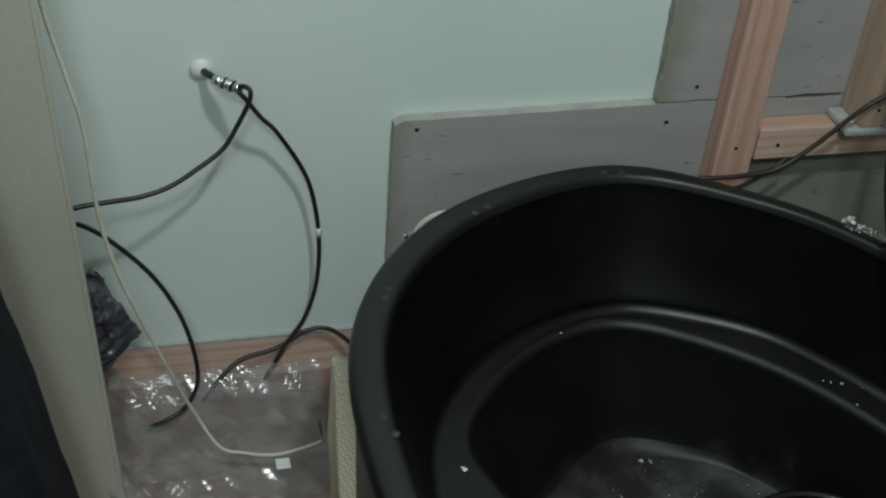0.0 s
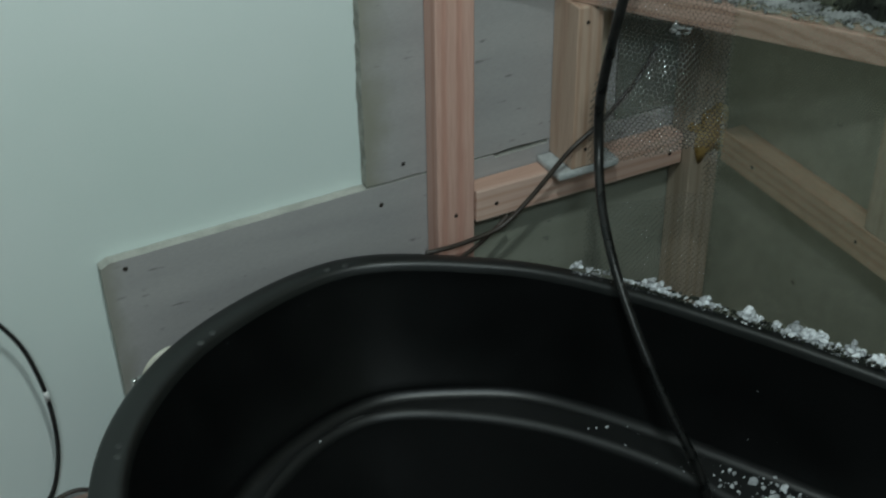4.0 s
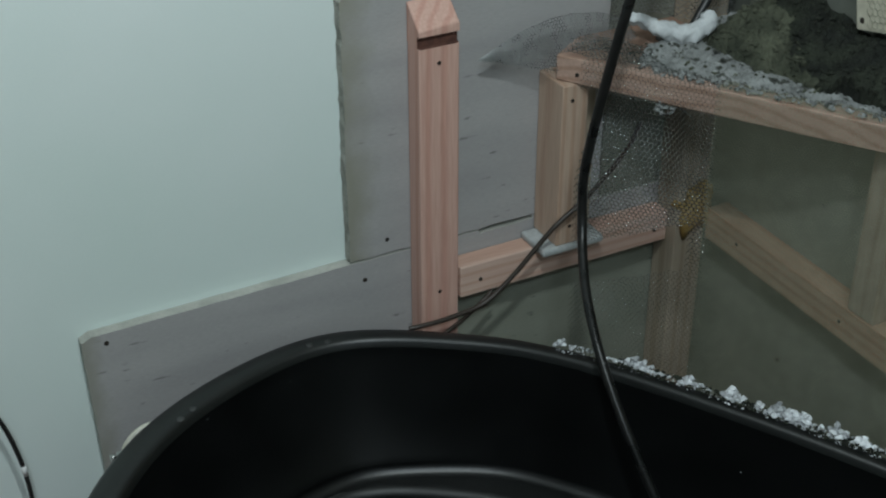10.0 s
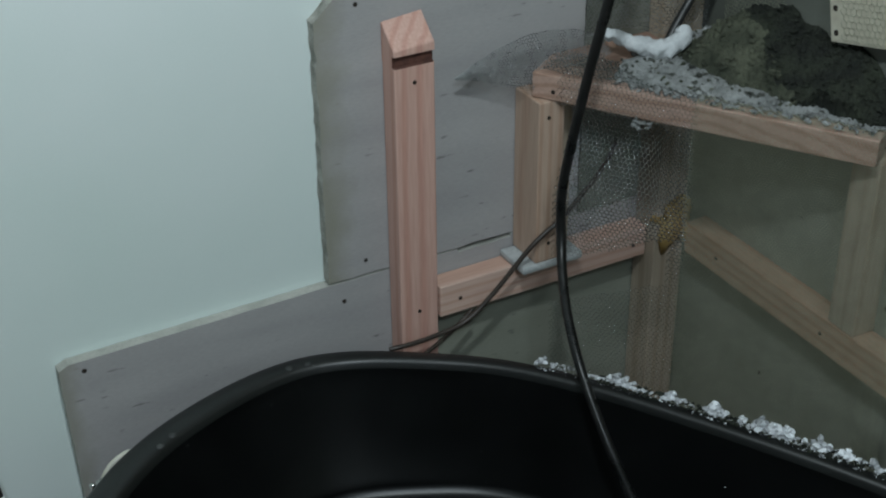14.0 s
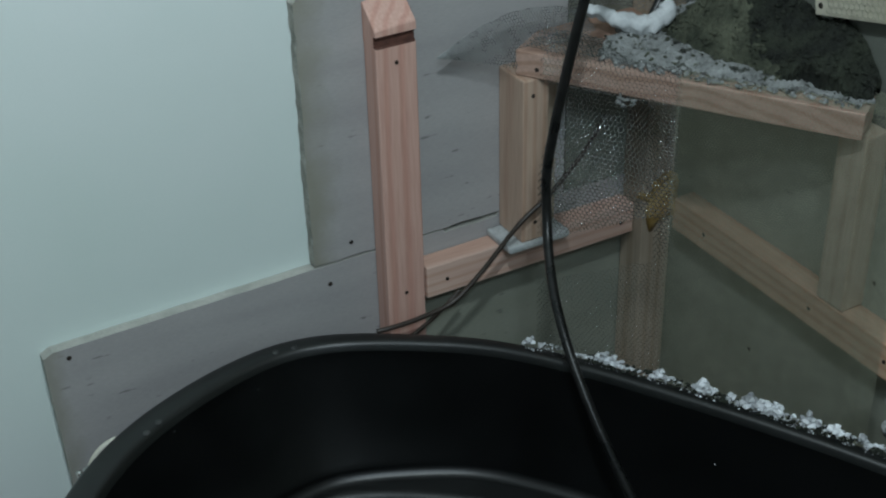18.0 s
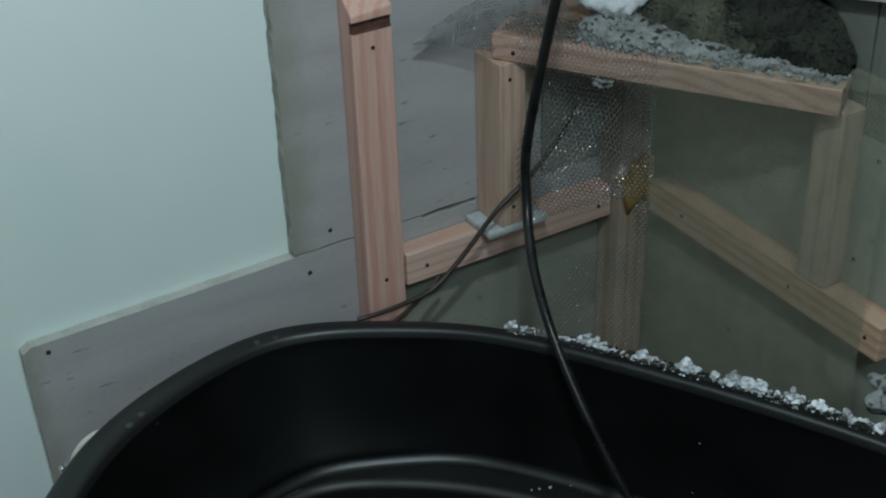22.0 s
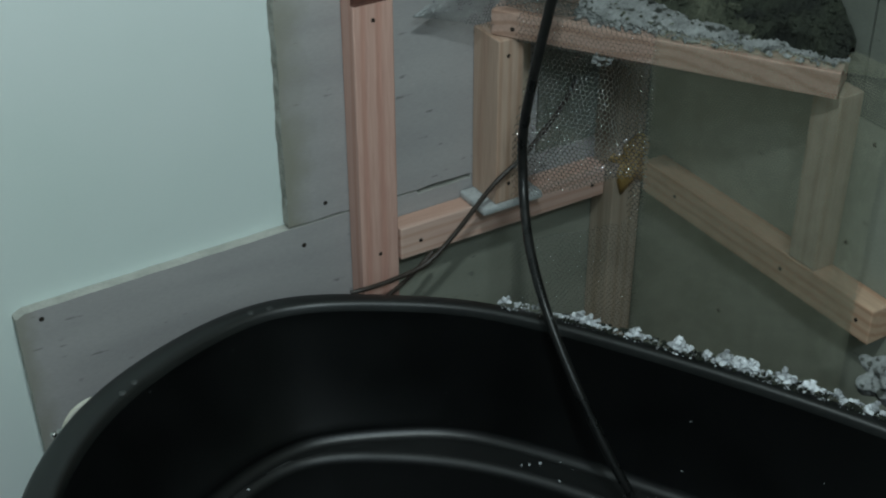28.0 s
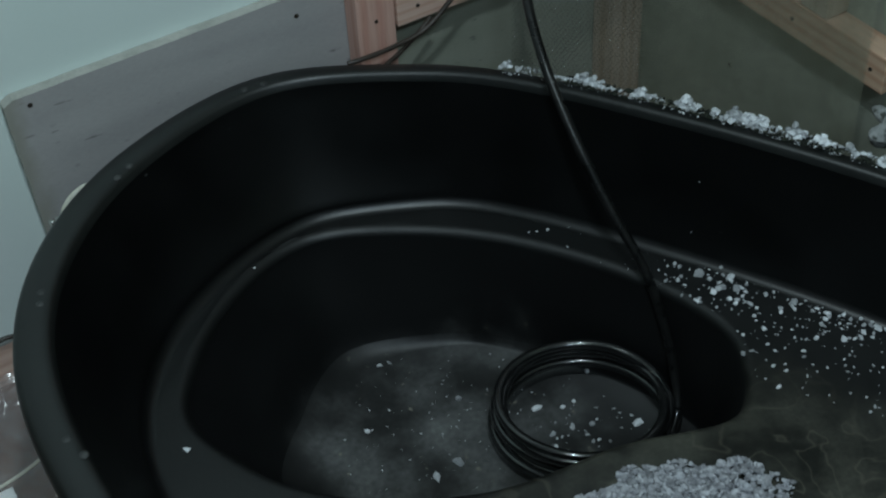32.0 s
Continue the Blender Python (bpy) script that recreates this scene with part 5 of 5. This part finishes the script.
bm = bmesh.new()
bmesh.ops.create_cube(bm, size=1)
bmesh.ops.subdivide_edges(bm, edges=bm.edges[:], cuts=22, use_grid_fill=True)
for v in bm.verts:
    q = v.co * 2
    k = 1.0 / max(0.001, (abs(q.x) ** 8 + abs(q.y) ** 5 + abs(q.z) ** 8) ** (1 / 8)) * max(abs(q.x), abs(q.y), abs(q.z))
    q = q * min(1.0, k)
    q += Vector((1, 1, 1)) * 0.02 * noise.noise(q * 3.1) + q.normalized() * 0.012 * noise.noise(q * 14)
    z = 0.009 + 0.30 * (q.z + 1)
    v.co = Vector((-1.150 + 0.165 * q.x - 0.165 * z, -0.330 + 0.085 * q.y, z))
low_z = min(v.co.z for v in bm.verts)
for v in bm.verts:
    v.co.z += 0.0085 - low_z
fabric_bag = empty("fabric_bag", (-1.15, -0.33, 0.0085))
put_under(part("body", bm, NAVY, smooth=True), fabric_bag)
seam = [Vector((-0.991 - 0.165 * z + 0.0025 * noise.noise(Vector((z * 22, 1, 3))), -0.340 + 0.002 * noise.noise(Vector((z * 30, 5, 1))), z)) for z in (0.022 + 0.006 * i for i in range(94))]
put_under(part("seam", tube(seam, lambda u: 0.0042 + 0.0012 * noise.noise(Vector((u * 40, 2, 2))), 8), NAVY, None, "lumpy dark seam along the bag's edge"), fabric_bag)
tagged(fabric_bag, "dark navy fabric bag with a lumpy edge on the floor", "bag")


# black crumpled wrap behind the panel
def crumpled(fn):
    bm = bmesh.new()
    n = 150
    vs = [[bm.verts.new(fn(i / n, j / n)) for j in range(n + 1)] for i in range(n + 1)]
    for i in range(n):
        for j in range(n):
            bm.faces.new((vs[i][j], vs[i + 1][j], vs[i + 1][j + 1], vs[i][j + 1]))
    return bm


def wrap_point(u, v):
    x = -1.045 + u * (0.060 + 0.042 * max(0.0, 1 - abs(v - 0.36) / (0.36 if v < 0.36 else 0.64)))
    z = 0.085 + 0.132 * v
    pleats = math.exp(-((v - 0.30) / 0.20) ** 2)
    fold = 0.0022 * pleats * math.sin(v * 78 - 14 * u) + (0.006 + 0.006 * v) * noise.noise(Vector((u * 6, v * 9, 2))) + 0.003 * (1 - pleats) * noise.noise(Vector((u * 19, v * 26, 7)))
    return Vector((x, -0.062 - 0.03 * math.sin(u * math.pi) + fold, z))


bm = crumpled(wrap_point)
ob = part("plastic_wrap", bm, BLACK_WRAP, smooth=True)
mod = ob.modifiers.new("thick", "SOLIDIFY")
mod.thickness = 0.004
tagged(ob, "bundle of shiny dark plastic wrap behind the panel", "plastic wrap")


def bag_point(u, v):
    """A flat clear bag, a little puffed up, its far edge drawn up against the sill."""
    x = -0.985 + 0.222 * u
    y = -0.190 + 0.164 * v
    puff = 0.011 * (math.sin(u * math.pi) * math.sin(v * math.pi)) ** 0.5 if 0 < u < 1 and 0 < v < 1 else 0

    def ridge(a, b, seed, k):
        return (1 - min(1.0, abs(noise.noise(Vector((a, b, seed)))) * k)) ** 2

    crease = 0.0042 * noise.noise(Vector((u * 5, v * 4, 1))) + 0.0024 * ridge(u * 2.2 + v * 0.8, v * 1.6, 5, 6) + 0.0013 * ridge(u * 1.6 - v * 3, v * 4, 9, 7)
    crease += 0.003 * max(0, 1 - abs((u * 0.9 + 0.1 * v - 0.55) * 22)) + 0.004 * max(0, 1 - abs((v - 0.16 - 0.05 * u) * 20))
    edge = 0.026 * max(0.0, (v - 0.84) / 0.16) ** 1.3 + 0.022 * max(0.0, (0.10 - u) / 0.10) + 0.016 * max(0.0, (0.22 - u) / 0.22) * ridge(u * 8, v * 5, 3, 3)
    return Vector((x + 0.004 * noise.noise(Vector((v * 9, 0, 2))), y + 0.004 * noise.noise(Vector((u * 9, 4, 2))), 0.0165 + max(0, puff + crease + edge)))


bm = bmesh.new()
n = 110
vs = [[bm.verts.new(bag_point(i / n, j / n)) for j in range(n + 1)] for i in range(n + 1)]
for i in range(n):
    for j in range(n):
        bm.faces.new((vs[i][j], vs[i + 1][j], vs[i + 1][j + 1], vs[i][j + 1]))
clear_bag = empty("plastic_bag", (-0.88, -0.1, 0.01))
ob = part("film", bm, CLEAR_FILM, smooth=True)
put_under(ob, clear_bag)
ob.visible_shadow = False
under = new("film_back", ob.data)
put_under(under, clear_bag)
under.location = (0.004, -0.003, -0.0045)
under.visible_shadow = False
bm = box(-0.826, -0.812, -0.163, -0.149, 0.0285, 0.0289)
put_under(part("label_strip", bm, WHITE_PLASTIC, None, "small white paper label"), clear_bag)
tagged(clear_bag, "crumpled clear plastic bag lying flat on the floor", "plastic bag")

# woven insulation standing under the rim, with timber blocks
bm = bmesh.new()
line = [Vector((-0.768, -0.62, 0)), Vector((-0.786, -0.50, 0)), Vector((-0.788, -0.36, 0)), Vector((-0.772, -0.23, 0)), Vector((-0.760, -0.160, 0)), Vector((-0.756, -0.120, 0))]
path = spline(line, 52)
cols = []
for i, q in enumerate(path):
    ahead = (path[min(i + 1, len(path) - 1)] - path[max(i - 1, 0)]).normalized()
    side = Vector((ahead.y, -ahead.x, 0))
    col = []
    for j in range(37):
        z = 0.0085 + 0.118 * j / 36
        weave = 0.0012 * (1 if (i + j) % 2 else -1)
        col.append(bm.verts.new(q + Vector((0, 0, z)) - side * (0.011 + weave)))
    for j in range(10):
        weave = 0.0012 * (1 if (i + j) % 2 else -1)
        col.append(bm.verts.new(q + Vector((0, 0, 0.1282 + weave)) + side * (0.0028 * j - 0.010)))
    col.append(bm.verts.new(q + Vector((0, 0, 0.0085)) + side * 0.014))
    cols.append(col)
for a, b in zip(cols, cols[1:]):
    for j in range(len(a) - 1):
        bm.faces.new((a[j], b[j], b[j + 1], a[j + 1]))
bmesh.ops.recalc_face_normals(bm, faces=bm.faces)
tagged(part("insulation_strip", bm, CREAM_FABRIC), "cream woven insulation strip standing under the tub rim", "insulation")

tagged(part("timber_block", box(-0.758, -0.700, -0.345, -0.235, 0.0085, 0.088, 0.002), CREAM_BOARD), "pale painted timber block under the tub's overhanging rim", "timber block")
put_under(part("seam_mark", box(-0.7765, -0.7745, -0.128, -0.108, 0.0330, 0.0334), BLACK_PVC, None, "short black printed mark"), clear_bag)
